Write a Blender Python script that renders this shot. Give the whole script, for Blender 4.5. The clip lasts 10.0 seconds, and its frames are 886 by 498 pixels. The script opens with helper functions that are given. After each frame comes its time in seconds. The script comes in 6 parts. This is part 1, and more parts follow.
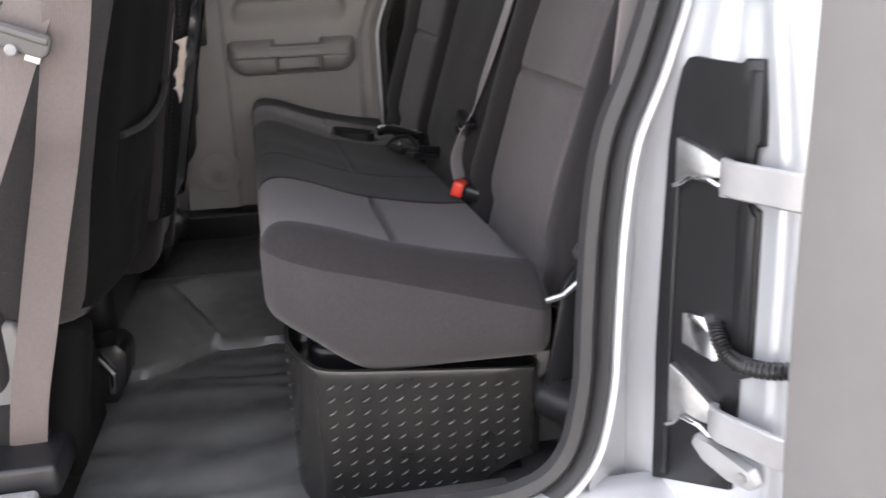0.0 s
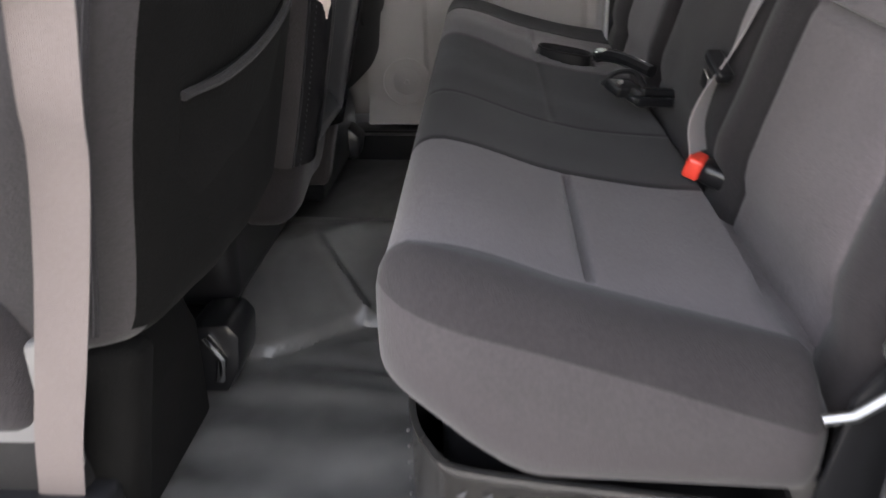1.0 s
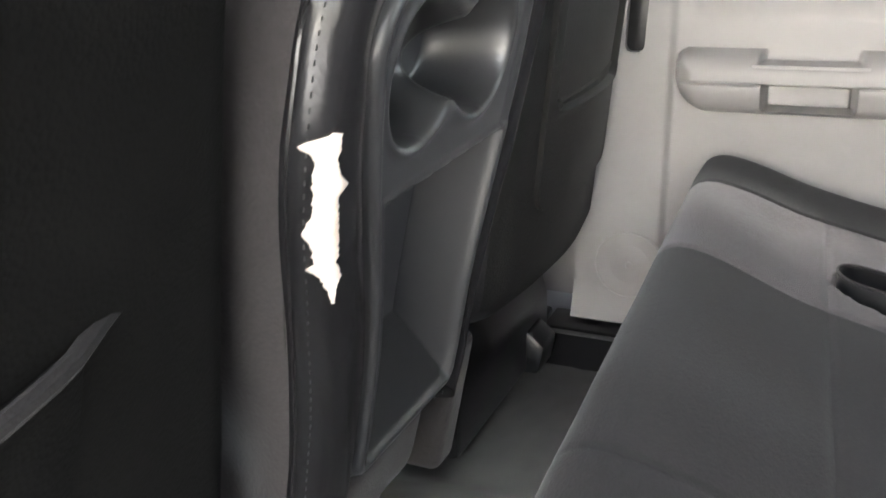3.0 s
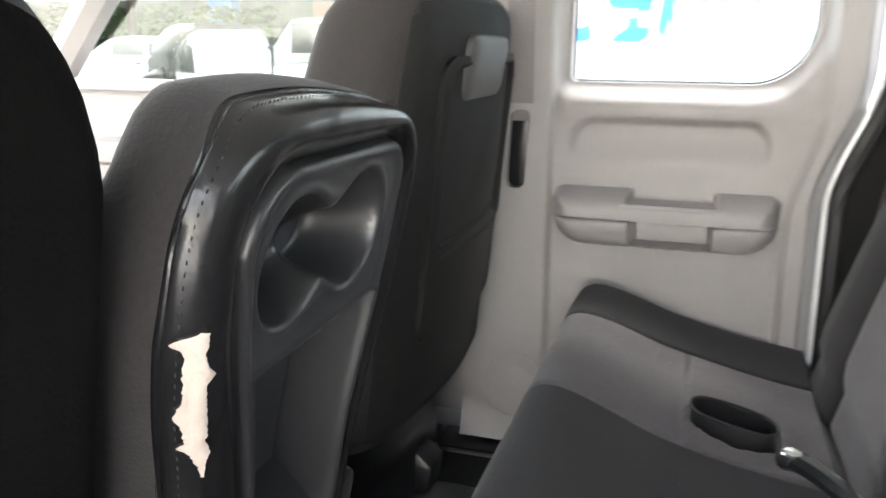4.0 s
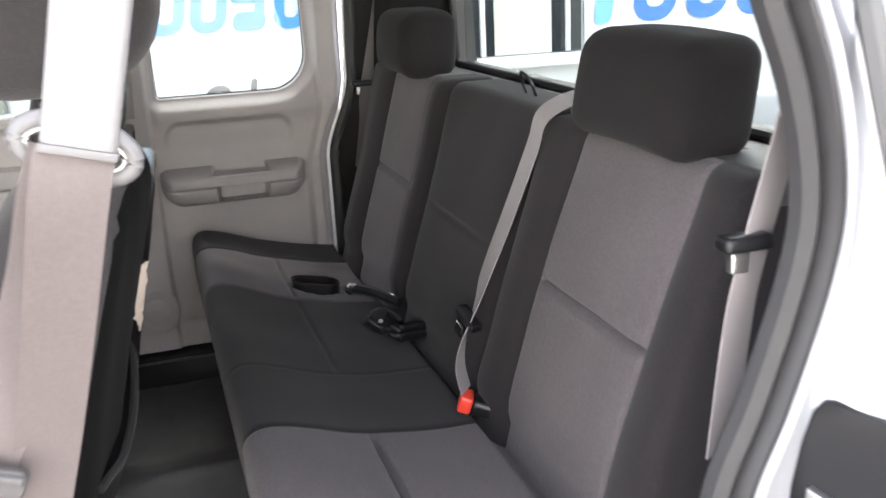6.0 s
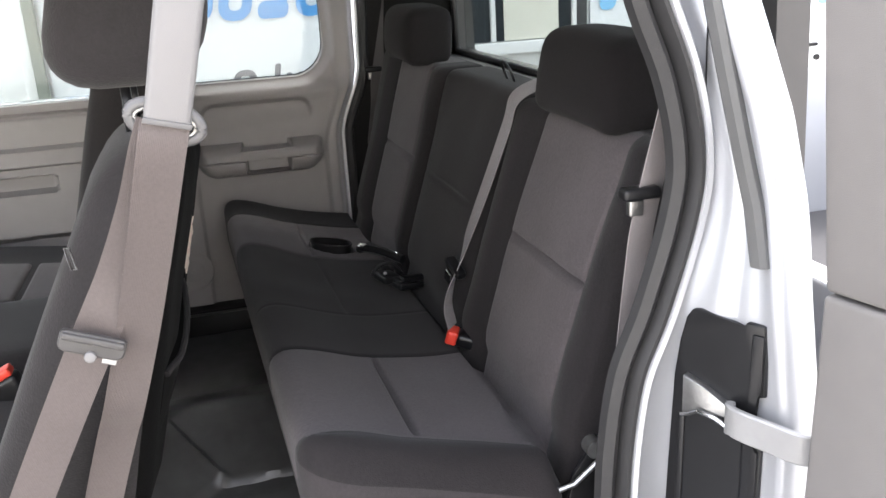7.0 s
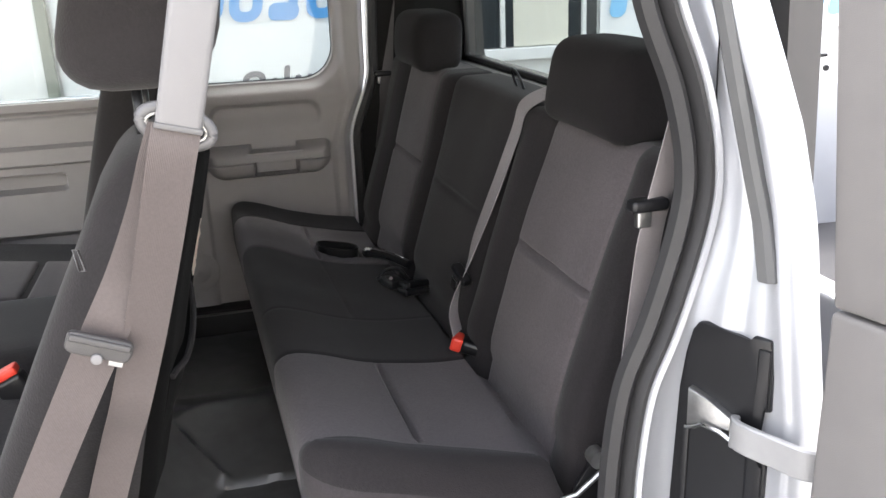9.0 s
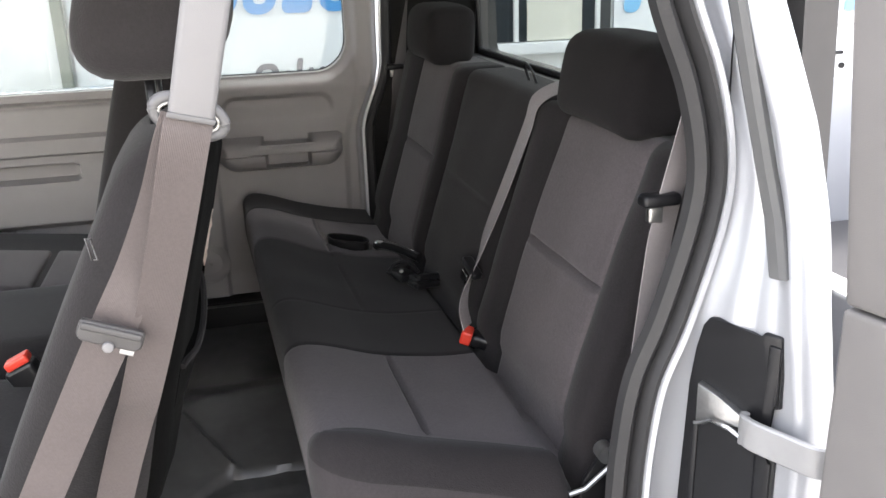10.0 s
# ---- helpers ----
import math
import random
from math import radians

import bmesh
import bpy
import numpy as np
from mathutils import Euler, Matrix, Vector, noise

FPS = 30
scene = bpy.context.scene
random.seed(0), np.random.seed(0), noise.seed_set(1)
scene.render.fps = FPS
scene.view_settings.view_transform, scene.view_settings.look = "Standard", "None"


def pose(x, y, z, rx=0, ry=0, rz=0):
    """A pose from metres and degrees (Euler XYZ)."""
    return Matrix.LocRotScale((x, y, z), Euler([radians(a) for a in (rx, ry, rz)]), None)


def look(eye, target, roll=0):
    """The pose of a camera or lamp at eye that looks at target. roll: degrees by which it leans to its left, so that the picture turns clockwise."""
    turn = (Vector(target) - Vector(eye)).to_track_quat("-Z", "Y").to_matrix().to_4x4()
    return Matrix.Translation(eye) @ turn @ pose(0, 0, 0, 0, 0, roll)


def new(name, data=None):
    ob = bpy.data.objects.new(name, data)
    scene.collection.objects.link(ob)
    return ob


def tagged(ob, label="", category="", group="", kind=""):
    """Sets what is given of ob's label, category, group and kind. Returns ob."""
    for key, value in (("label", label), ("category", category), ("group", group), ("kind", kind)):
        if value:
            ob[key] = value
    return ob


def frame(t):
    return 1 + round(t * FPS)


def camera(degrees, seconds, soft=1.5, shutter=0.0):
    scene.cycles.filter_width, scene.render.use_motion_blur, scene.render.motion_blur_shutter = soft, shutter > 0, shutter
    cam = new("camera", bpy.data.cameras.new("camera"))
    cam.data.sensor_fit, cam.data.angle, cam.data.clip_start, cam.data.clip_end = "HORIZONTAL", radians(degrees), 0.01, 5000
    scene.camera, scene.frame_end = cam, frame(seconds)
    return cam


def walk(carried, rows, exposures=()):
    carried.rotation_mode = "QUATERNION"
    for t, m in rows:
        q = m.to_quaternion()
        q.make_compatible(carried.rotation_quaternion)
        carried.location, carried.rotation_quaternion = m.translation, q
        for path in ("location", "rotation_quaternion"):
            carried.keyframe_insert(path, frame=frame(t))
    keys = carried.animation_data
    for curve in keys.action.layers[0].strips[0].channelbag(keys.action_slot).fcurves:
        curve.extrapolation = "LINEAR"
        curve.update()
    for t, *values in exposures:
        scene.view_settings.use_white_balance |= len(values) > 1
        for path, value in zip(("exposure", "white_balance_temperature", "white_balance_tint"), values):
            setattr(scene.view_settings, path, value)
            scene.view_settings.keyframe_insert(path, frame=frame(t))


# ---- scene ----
cam = camera(53.5, 10.0, 1.5, 0.35)
PATH = [
    (0, (-0.396, -1.722, 1.035), (-0.078, 0.164, 0.452), -2.7),
    (0.5, (-0.342, -1.539, 1.033), (-0.309, 0.332, 0.328), -2.5),
    (1, (-0.329, -1.277, 1.044), (-0.496, 0.54, 0.226), -1.6),
    (1.5, (-0.32, -1.021, 1.041), (-0.64, 0.784, 0.242), -0.3),
    (2, (-0.318, -0.765, 1.041), (-1.003, 0.924, 0.217), -0.3),
    (2.5, (-0.315, -0.615, 1.054), (-1.131, 1.039, 0.281), 0.8),
    (2.7, (-0.316, -0.577, 1.051), (-1.125, 1.105, 0.331), -0.7),
    (3.8, (-0.276, -0.541, 1.115), (-0.982, 1.263, 0.617), -0.3),
    (4, (-0.263, -0.586, 1.134), (-0.873, 1.262, 0.672), 0.4),
    (4.5, (-0.295, -0.726, 1.153), (-0.52, 1.214, 0.721), 1.7),
    (5, (-0.382, -0.93, 1.182), (-0.155, 1.022, 0.807), 2.3),
    (5.5, (-0.437, -1.113, 1.256), (0.075, 0.762, 0.785), -1.0),
    (6, (-0.48, -1.403, 1.319), (0.052, 0.434, 0.735), -2.9),
    (6.2, (-0.489, -1.515, 1.345), (0.005, 0.33, 0.75), -4.0),
    (7.3, (-0.505, -1.705, 1.362), (-0.03, 0.135, 0.737), -3.0),
    (7.5, (-0.507, -1.703, 1.363), (-0.021, 0.137, 0.75), -2.7),
    (8, (-0.512, -1.692, 1.367), (-0.039, 0.15, 0.747), -2.3),
    (8.5, (-0.513, -1.692, 1.365), (-0.049, 0.154, 0.751), -2.3),
    (9, (-0.505, -1.698, 1.367), (-0.039, 0.148, 0.754), -2.3),
    (9.5, (-0.505, -1.698, 1.367), (-0.05, 0.149, 0.75), -2.2),
    (10, (-0.505, -1.699, 1.365), (-0.064, 0.15, 0.741), -1.9),
]
EXPOSURE = [(0, 3.58, 6500, 15), (0.5, 3.95, 6500, 17), (1, 4.08, 6500, 14), (1.5, 4.25, 6550, 14), (2, 4.7, 6550, 14), (2.5, 5.72, 6550, 10), (4, 5.1, 6500, 10), (4.5, 4.4, 6500, 10), (5, 4.3, 6500, 11),
            (5.5, 4.2, 6450, 12), (6, 4.2, 6500, 14), (6.25, 3.95, 6500, 14), (7.5, 3.45, 6500, 13), (10, 3.45, 6500, 13)]
walk(cam, [(t, look(e, g, r)) for t, e, g, r in PATH], EXPOSURE)

# ---- light ----
world = bpy.data.worlds.new("sky")
scene.world = world
world.use_nodes = True
wn = world.node_tree.nodes
sky = wn.new("ShaderNodeTexSky")
sky.sky_type, sky.sun_disc = "NISHITA", False
sky.sun_elevation, sky.sun_rotation = radians(50), radians(8)
sky.dust_density, sky.air_density = 6.0, 1.2
wn["Background"].inputs["Strength"].default_value = 0.15
haze = wn.new("ShaderNodeHueSaturation")
haze.inputs["Saturation"].default_value = 0.3
world.node_tree.links.new(sky.outputs[0], haze.inputs["Color"])
world.node_tree.links.new(haze.outputs[0], wn["Background"].inputs["Color"])
sun = new("sun", bpy.data.lights.new("sun", "SUN"))
sun.data.energy, sun.data.angle, sun.data.color = 2.4, radians(3), (1.0, 0.97, 0.93)
sun.matrix_world = look((-0.6, 4.2, 5.1), (0, 0, 0))

# ---- materials ----


def material(name, colour, rough=0.6, metal=0.0, second=None, scale=40.0, amount=0.5, bump=0.0, bump_scale=400.0, coat=0.0, big=3.0, spec=0.5):
    """A principled surface: two colours mixed by broad and fine noise, and a fine relief."""
    m = bpy.data.materials.new(name)
    m.use_nodes = True
    n, l = m.node_tree.nodes, m.node_tree.links
    b = n["Principled BSDF"]
    b.inputs["Roughness"].default_value, b.inputs["Metallic"].default_value = rough, metal
    b.inputs["Coat Weight"].default_value = coat
    b.inputs["Specular IOR Level"].default_value = spec
    tc = n.new("ShaderNodeTexCoord")
    fine, broad = n.new("ShaderNodeTexNoise"), n.new("ShaderNodeTexNoise")
    fine.inputs["Scale"].default_value, broad.inputs["Scale"].default_value = scale, big
    fine.inputs["Detail"].default_value, broad.inputs["Detail"].default_value = 4, 3
    l.new(tc.outputs["Object"], fine.inputs["Vector"]), l.new(tc.outputs["Object"], broad.inputs["Vector"])
    add = n.new("ShaderNodeMath")
    add.operation = "ADD"
    l.new(fine.outputs[0], add.inputs[0]), l.new(broad.outputs[0], add.inputs[1])
    mr = n.new("ShaderNodeMapRange")
    mr.inputs[1].default_value, mr.inputs[2].default_value = 0.7, 1.3
    mr.inputs[3].default_value, mr.inputs[4].default_value = 0.0, amount
    l.new(add.outputs[0], mr.inputs[0])
    mix = n.new("ShaderNodeMix")
    mix.data_type = "RGBA"
    second = second or [c * 0.75 for c in colour]
    mix.inputs[6].default_value, mix.inputs[7].default_value = (*colour, 1), (*second, 1)
    l.new(mr.outputs[0], mix.inputs[0]), l.new(mix.outputs[2], b.inputs["Base Color"])
    if bump:
        bn, bp = n.new("ShaderNodeTexNoise"), n.new("ShaderNodeBump")
        bn.inputs["Scale"].default_value, bn.inputs["Detail"].default_value = bump_scale, 2
        bp.inputs["Strength"].default_value, bp.inputs["Distance"].default_value = bump, 0.002
        l.new(tc.outputs["Object"], bn.inputs["Vector"])
        l.new(bn.outputs[0], bp.inputs["Height"]), l.new(bp.outputs[0], b.inputs["Normal"])
    return m


def weave(name, colour, second, pitch, rough=0.95, bump=0.35, sheen=0.3, diag=False, spec=0.15):
    """Woven cloth: crossing threads in relief, with a soft sheen."""
    m = material(name, colour, rough, second=second, scale=220, amount=0.8, big=5, spec=spec)
    n, l = m.node_tree.nodes, m.node_tree.links
    b = n["Principled BSDF"]
    b.inputs["Sheen Weight"].default_value, b.inputs["Sheen Roughness"].default_value = sheen, 0.5
    tc = n["Texture Coordinate"]
    mp = n.new("ShaderNodeMapping")
    mp.inputs["Rotation"].default_value = (0.3, 0.5, 0.8) if diag else (0, 0, 0)
    l.new(tc.outputs["Object"], mp.inputs[0])
    vor, bp, ns = n.new("ShaderNodeTexVoronoi"), n.new("ShaderNodeBump"), n.new("ShaderNodeTexNoise")
    vor.inputs["Scale"].default_value = 1 / pitch
    ns.inputs["Scale"].default_value = 0.35 / pitch
    l.new(mp.outputs[0], vor.inputs["Vector"]), l.new(mp.outputs[0], ns.inputs["Vector"])
    ad = n.new("ShaderNodeMath")
    l.new(vor.outputs["Distance"], ad.inputs[0]), l.new(ns.outputs[0], ad.inputs[1])
    bp.inputs["Strength"].default_value, bp.inputs["Distance"].default_value = bump, 0.002
    l.new(ad.outputs[0], bp.inputs["Height"]), l.new(bp.outputs[0], b.inputs["Normal"])
    return m


def webbing_material(name, colour, second):
    """Seat belt webbing: ribs along the strap, a satin gloss."""
    m = material(name, colour, 0.5, second=second, scale=300, amount=0.7, big=8, spec=0.3)
    n, l = m.node_tree.nodes, m.node_tree.links
    b = n["Principled BSDF"]
    b.inputs["Sheen Weight"].default_value = 0.12
    uv, wave, bp = n.new("ShaderNodeTexCoord"), n.new("ShaderNodeTexWave"), n.new("ShaderNodeBump")
    wave.inputs["Scale"].default_value, wave.inputs["Distortion"].default_value = 9.0, 0.4
    l.new(uv.outputs["UV"], wave.inputs["Vector"])
    bp.inputs["Strength"].default_value, bp.inputs["Distance"].default_value = 0.35, 0.0008
    l.new(wave.outputs[1], bp.inputs["Height"]), l.new(bp.outputs[0], b.inputs["Normal"])
    return m


def glass_material(name, tint=(0.96, 0.98, 0.97)):
    m = bpy.data.materials.new(name)
    m.use_nodes = True
    n, l = m.node_tree.nodes, m.node_tree.links
    n.remove(n["Principled BSDF"])
    tr, gl, mix, _ = n.new("ShaderNodeBsdfTransparent"), n.new("ShaderNodeBsdfGlossy"), n.new("ShaderNodeMixShader"), None
    tr.inputs[0].default_value, gl.inputs["Roughness"].default_value = (*tint, 1), 0.02
    mix.inputs[0].default_value = 0.04
    l.new(tr.outputs[0], mix.inputs[1]), l.new(gl.outputs[0], mix.inputs[2])
    l.new(mix.outputs[0], n["Material Output"].inputs[0])
    return m


CLOTH_DARK = weave("black_seat_cloth", (0.021, 0.019, 0.020), (0.0135, 0.012, 0.0128), 0.002, bump=0.2, sheen=0.08)
CLOTH_GREY = weave("charcoal_seat_cloth", (0.094, 0.083, 0.087), (0.062, 0.0545, 0.057), 0.0022, bump=0.28, sheen=0.12, diag=True)
# black seat cloth lightened for the daylight on the bench's near end
CLOTH_LIT = weave("lit_seat_side_cloth", (0.036, 0.0325, 0.034), (0.026, 0.0235, 0.0245), 0.0022, bump=0.12, sheen=0.10)
CLOTH_BACK = weave("seat_back_cloth", (0.027, 0.0245, 0.0248), (0.0195, 0.0178, 0.0179), 0.003, bump=0.2, sheen=0.10)
VINYL = material("black_vinyl", (0.007, 0.007, 0.0075), 0.22, second=(0.011, 0.0105, 0.011), scale=60, bump=0.06, bump_scale=300, spec=0.5)
PLASTIC = material("black_plastic", (0.009, 0.009, 0.010), 0.28, second=(0.013, 0.013, 0.014), scale=30, bump=0.08, bump_scale=900, spec=0.33)
PANEL = material("satin_black_plastic", (0.022, 0.022, 0.023), 0.33, second=(0.026, 0.026, 0.027), scale=30, bump=0.05, bump_scale=900, spec=0.55)
PLASTIC_DARK = material("dark_grey_plastic", (0.05, 0.048, 0.047), 0.5, second=(0.065, 0.06, 0.058), scale=30, bump=0.2, bump_scale=900)
TRIM_GREY = material("grey_trim_plastic", (0.29, 0.272, 0.268), 0.46, second=(0.255, 0.239, 0.235), scale=25, bump=0.25, bump_scale=1100, spec=0.45)
TRIM_LIGHT = material("light_grey_trim_plastic", (0.165, 0.161, 0.161), 0.5, second=(0.145, 0.142, 0.142), scale=25, bump=0.2, bump_scale=1000)
RING_GREY = material("grey_ring_plastic", (0.10, 0.098, 0.098), 0.4, second=(0.085, 0.083, 0.083), scale=25)
DOOR_GREY = material("warm_grey_door_plastic", (0.155, 0.148, 0.143), 0.55, second=(0.13, 0.124, 0.12), scale=20, bump=0.2, bump_scale=1000, spec=0.3)
RUBBER = material("black_rubber_floor", (0.078, 0.077, 0.075), 0.30, second=(0.12, 0.118, 0.114), scale=18, amount=0.9, bump=0.15, bump_scale=500, big=6)
SEAL = material("rubber_seal", (0.022, 0.022, 0.023), 0.5, second=(0.03, 0.029, 0.029), scale=50, bump=0.1, bump_scale=600, spec=0.35)
PAINT = material("silver_paint", (0.43, 0.44, 0.46), 0.32, 0.34, second=(0.39, 0.40, 0.42), scale=500, amount=0.4, coat=0.5)
PAINT_WHITE = material("white_car_paint", (0.8, 0.8, 0.8), 0.3, second=(0.74, 0.74, 0.74), scale=4, amount=0.5, coat=0.5)
ZINC = material("zinc_plated_steel", (0.27, 0.27, 0.265), 0.30, 0.9, second=(0.45, 0.45, 0.44), scale=60, amount=0.8, bump=0.15, bump_scale=300)
PAINT_STRAP = material("painted_hinge_steel", (0.35, 0.35, 0.35), 0.38, 0.4, second=(0.29, 0.29, 0.29), scale=40, amount=0.7, bump=0.1, bump_scale=200)
CHROME = material("bright_steel", (0.75, 0.75, 0.74), 0.18, 1.0, scale=60, amount=0.3)
WEB_BROWN = webbing_material("taupe_webbing", (0.096, 0.080, 0.0765), (0.072, 0.059, 0.056))
WEB_GREY = webbing_material("grey_webbing", (0.255, 0.232, 0.234), (0.21, 0.19, 0.192))
# grey webbing again, darkened for the shade on the far side
WEB_SHADE = webbing_material("shaded_webbing", (0.10, 0.091, 0.089), (0.082, 0.074, 0.072))
RED = material("red_plastic", (0.75, 0.06, 0.035), 0.35, second=(0.66, 0.05, 0.03), scale=30)
FOAM = material("torn_foam", (0.86, 0.78, 0.70), 0.95, second=(0.74, 0.64, 0.56), scale=90, amount=0.8, bump=0.6, bump_scale=260)
HEADLINER = weave("headliner_cloth", (0.52, 0.505, 0.49), (0.48, 0.465, 0.45), 0.002, bump=0.15, sheen=0.1)
GLASS = glass_material("tinted_window_glass", (0.60, 0.63, 0.62))
MIRROR = material("mirror_silver", (0.86, 0.87, 0.87), 0.03, 1.0, scale=5, amount=0.1)
WINDSCREEN = glass_material("windscreen_glass", (0.9, 0.94, 0.92))
GLASS_DARK = material("dark_car_glass", (0.02, 0.025, 0.028), 0.08, second=(0.03, 0.035, 0.04), scale=3)
WALL_WHITE = material("white_wall_paint", (0.8, 0.8, 0.78), 0.8, second=(0.74, 0.74, 0.72), scale=6, amount=0.6, bump=0.2, bump_scale=60)
YARD_WALL = material("weathered_wall_paint", (0.40, 0.39, 0.35), 0.85, second=(0.33, 0.32, 0.29), scale=6, amount=0.8, bump=0.2, bump_scale=60)
WALL_CREAM = material("cream_wall_paint", (0.74, 0.72, 0.62), 0.8, second=(0.68, 0.66, 0.57), scale=6, amount=0.6, bump=0.2, bump_scale=60)
BANNER = material("white_banner", (0.82, 0.83, 0.83), 0.5, second=(0.78, 0.79, 0.80), scale=3, amount=0.5, bump=0.2, bump_scale=9)
BLUE = material("blue_banner_ink", (0.06, 0.22, 0.62), 0.5, second=(0.05, 0.19, 0.55), scale=5)
# the bench's black cloth, darkened for the shade on its headrests
CLOTH_SHADED = weave("shaded_black_cloth", (0.014, 0.0128, 0.0133), (0.010, 0.0091, 0.0095), 0.002, bump=0.2, sheen=0.04)
# seat back cloth darkened for the shade of someone standing in the doorway
SHADED_BACK = weave("shaded_seat_back_cloth", (0.0045, 0.0044, 0.0042), (0.0033, 0.0032, 0.0031), 0.003, bump=0.2, sheen=0.01, spec=0.03)
QUARTER = weave("dark_pillar_trim", (0.012, 0.0117, 0.0117), (0.009, 0.0087, 0.0087), 0.003, rough=0.7, bump=0.1, sheen=0.0, spec=0.12)
PASS_BACK = weave("dark_seat_back_vinyl", (0.019, 0.0182, 0.0175), (0.014, 0.0134, 0.013), 0.003, rough=0.7, bump=0.2, sheen=0.0, spec=0.15)
BLUE_MID = material("mid_blue_banner_ink", (0.08, 0.32, 0.68), 0.5, second=(0.07, 0.29, 0.63), scale=5)
BLUE_LIGHT = material("light_blue_banner_ink", (0.22, 0.55, 0.85), 0.5, second=(0.2, 0.5, 0.8), scale=5)
INK_GREY = material("grey_banner_ink", (0.16, 0.16, 0.18), 0.5, scale=5)
ASPHALT = material("concrete_yard", (0.23, 0.226, 0.22), 0.9, second=(0.18, 0.177, 0.172), scale=60, amount=0.9, bump=0.6, bump_scale=90, big=0.6)
TYRE = material("tyre_rubber", (0.02, 0.02, 0.02), 0.8, scale=30, bump=0.2, bump_scale=100)
LEAF = material("foliage", (0.045, 0.12, 0.018), 0.7, second=(0.07, 0.16, 0.03), scale=3, amount=1.0)
BARK = material("bark", (0.12, 0.09, 0.065), 0.9, scale=12, bump=0.6, bump_scale=30)
# paler than PLASTIC, for the ground that the box's front reflects
BOX_PLASTIC = material("glossy_box_plastic", (0.013, 0.0125, 0.012), 0.22, second=(0.022, 0.021, 0.02), scale=25, amount=0.9, bump=0.35, bump_scale=14, spec=0.45)
FAR_WALL = material("grey_green_wall_paint", (0.22, 0.24, 0.20), 0.85, second=(0.17, 0.19, 0.155), scale=1.2, amount=0.9)
ORANGE = material("salmon_paint", (0.80, 0.33, 0.25), 0.6, scale=4)
BLUE_PAINT = material("blue_paint", (0.09, 0.33, 0.75), 0.6, scale=4)

# ---- tools ----
YC = 0.105  # the cab's middle line


def mesh_of(bm, name):
    me = bpy.data.meshes.new(name)
    bmesh.ops.recalc_face_normals(bm, faces=bm.faces)
    bm.to_mesh(me)
    bm.free()
    return me


def part(name, bm, mat, parent=None, label="", smooth=True):
    bm.normal_update()
    for ed in bm.edges:
        if len(ed.link_faces) == 2 and ed.calc_face_angle(0) > 0.75:
            ed.smooth = False
    me = mesh_of(bm, name)
    for p in me.polygons:
        p.use_smooth = smooth
    me.materials.append(mat)
    ob = new(name, me)
    if parent is not None:
        ob.parent = parent
        ob.matrix_parent_inverse = parent.matrix_world.inverted()
    if label:
        ob["label"] = label
    return ob


def thing(name, at, label, category, group="", kind=""):
    ob = new(name)
    ob.empty_display_size = 0.05
    ob.matrix_world = Matrix.Translation(at)
    return tagged(ob, label, category, group, kind)


def flat_edges(ob, degrees=35):
    """Sharp creases where faces meet at more than that."""
    me = ob.data
    bm = bmesh.new()
    bm.from_mesh(me)
    for e in bm.edges:
        if len(e.link_faces) == 2 and e.calc_face_angle(0) > radians(degrees):
            e.smooth = False
    bm.to_mesh(me)
    bm.free()
    return ob


def spread(h, r, n, extra=()):
    """Grid positions from -h to h, close together in the rounded ends."""
    r = min(r, h * 0.999)
    ends = [h - r + r * math.sin(a * math.pi / 8) * 1.0 for a in range(1, 5)]
    inner = [-(h - r) + 2 * (h - r) * i / n for i in range(n + 1)]
    vals = sorted(set([round(v, 5) for v in [-e for e in ends] + inner + ends + [e for e in extra]]))
    return vals


def rbox(size, r, n=(6, 6, 6), fn=None, bm=None, extra=((), (), ())):
    """A box with rounded edges, of full size (x, y, z) about the origin, bent by fn(Vector) -> Vector."""
    bm = bm or bmesh.new()
    h = [s / 2 for s in size]
    r = min(r, *h)
    g = [spread(h[i], r, n[i], extra[i]) for i in range(3)]
    seen = {}

    def vert(p):
        key = tuple(round(c, 5) for c in p)
        if key not in seen:
            q = Vector([max(-(h[i] - r), min(h[i] - r, p[i])) for i in range(3)])
            d = Vector(p) - q
            if d.length > 1e-7:
                q = q + d.normalized() * r
            seen[key] = bm.verts.new(fn(q) if fn else q)
        return seen[key]

    for a in range(3):
        b, c = (a + 1) % 3, (a + 2) % 3
        for s in (-1, 1):
            for i in range(len(g[b]) - 1):
                for j in range(len(g[c]) - 1):
                    quad = []
                    for u, v in ((i, j), (i + 1, j), (i + 1, j + 1), (i, j + 1)):
                        p = [0, 0, 0]
                        p[a], p[b], p[c] = s * h[a], g[b][u], g[c][v]
                        quad.append(vert(p))
                    if len(set(quad)) == 4:
                        bm.faces.new(quad if s > 0 else quad[::-1])
    return bm


def block(lo, hi, r=0.004, bm=None, fn=None, n=(1, 1, 1)):
    """A rounded box between two corners."""
    mid = [(a + b) / 2 for a, b in zip(lo, hi)]
    size = [b - a for a, b in zip(lo, hi)]

    def put(v):
        v = v + Vector(mid)
        return fn(v) if fn else v
    return rbox(size, r, n, put, bm)


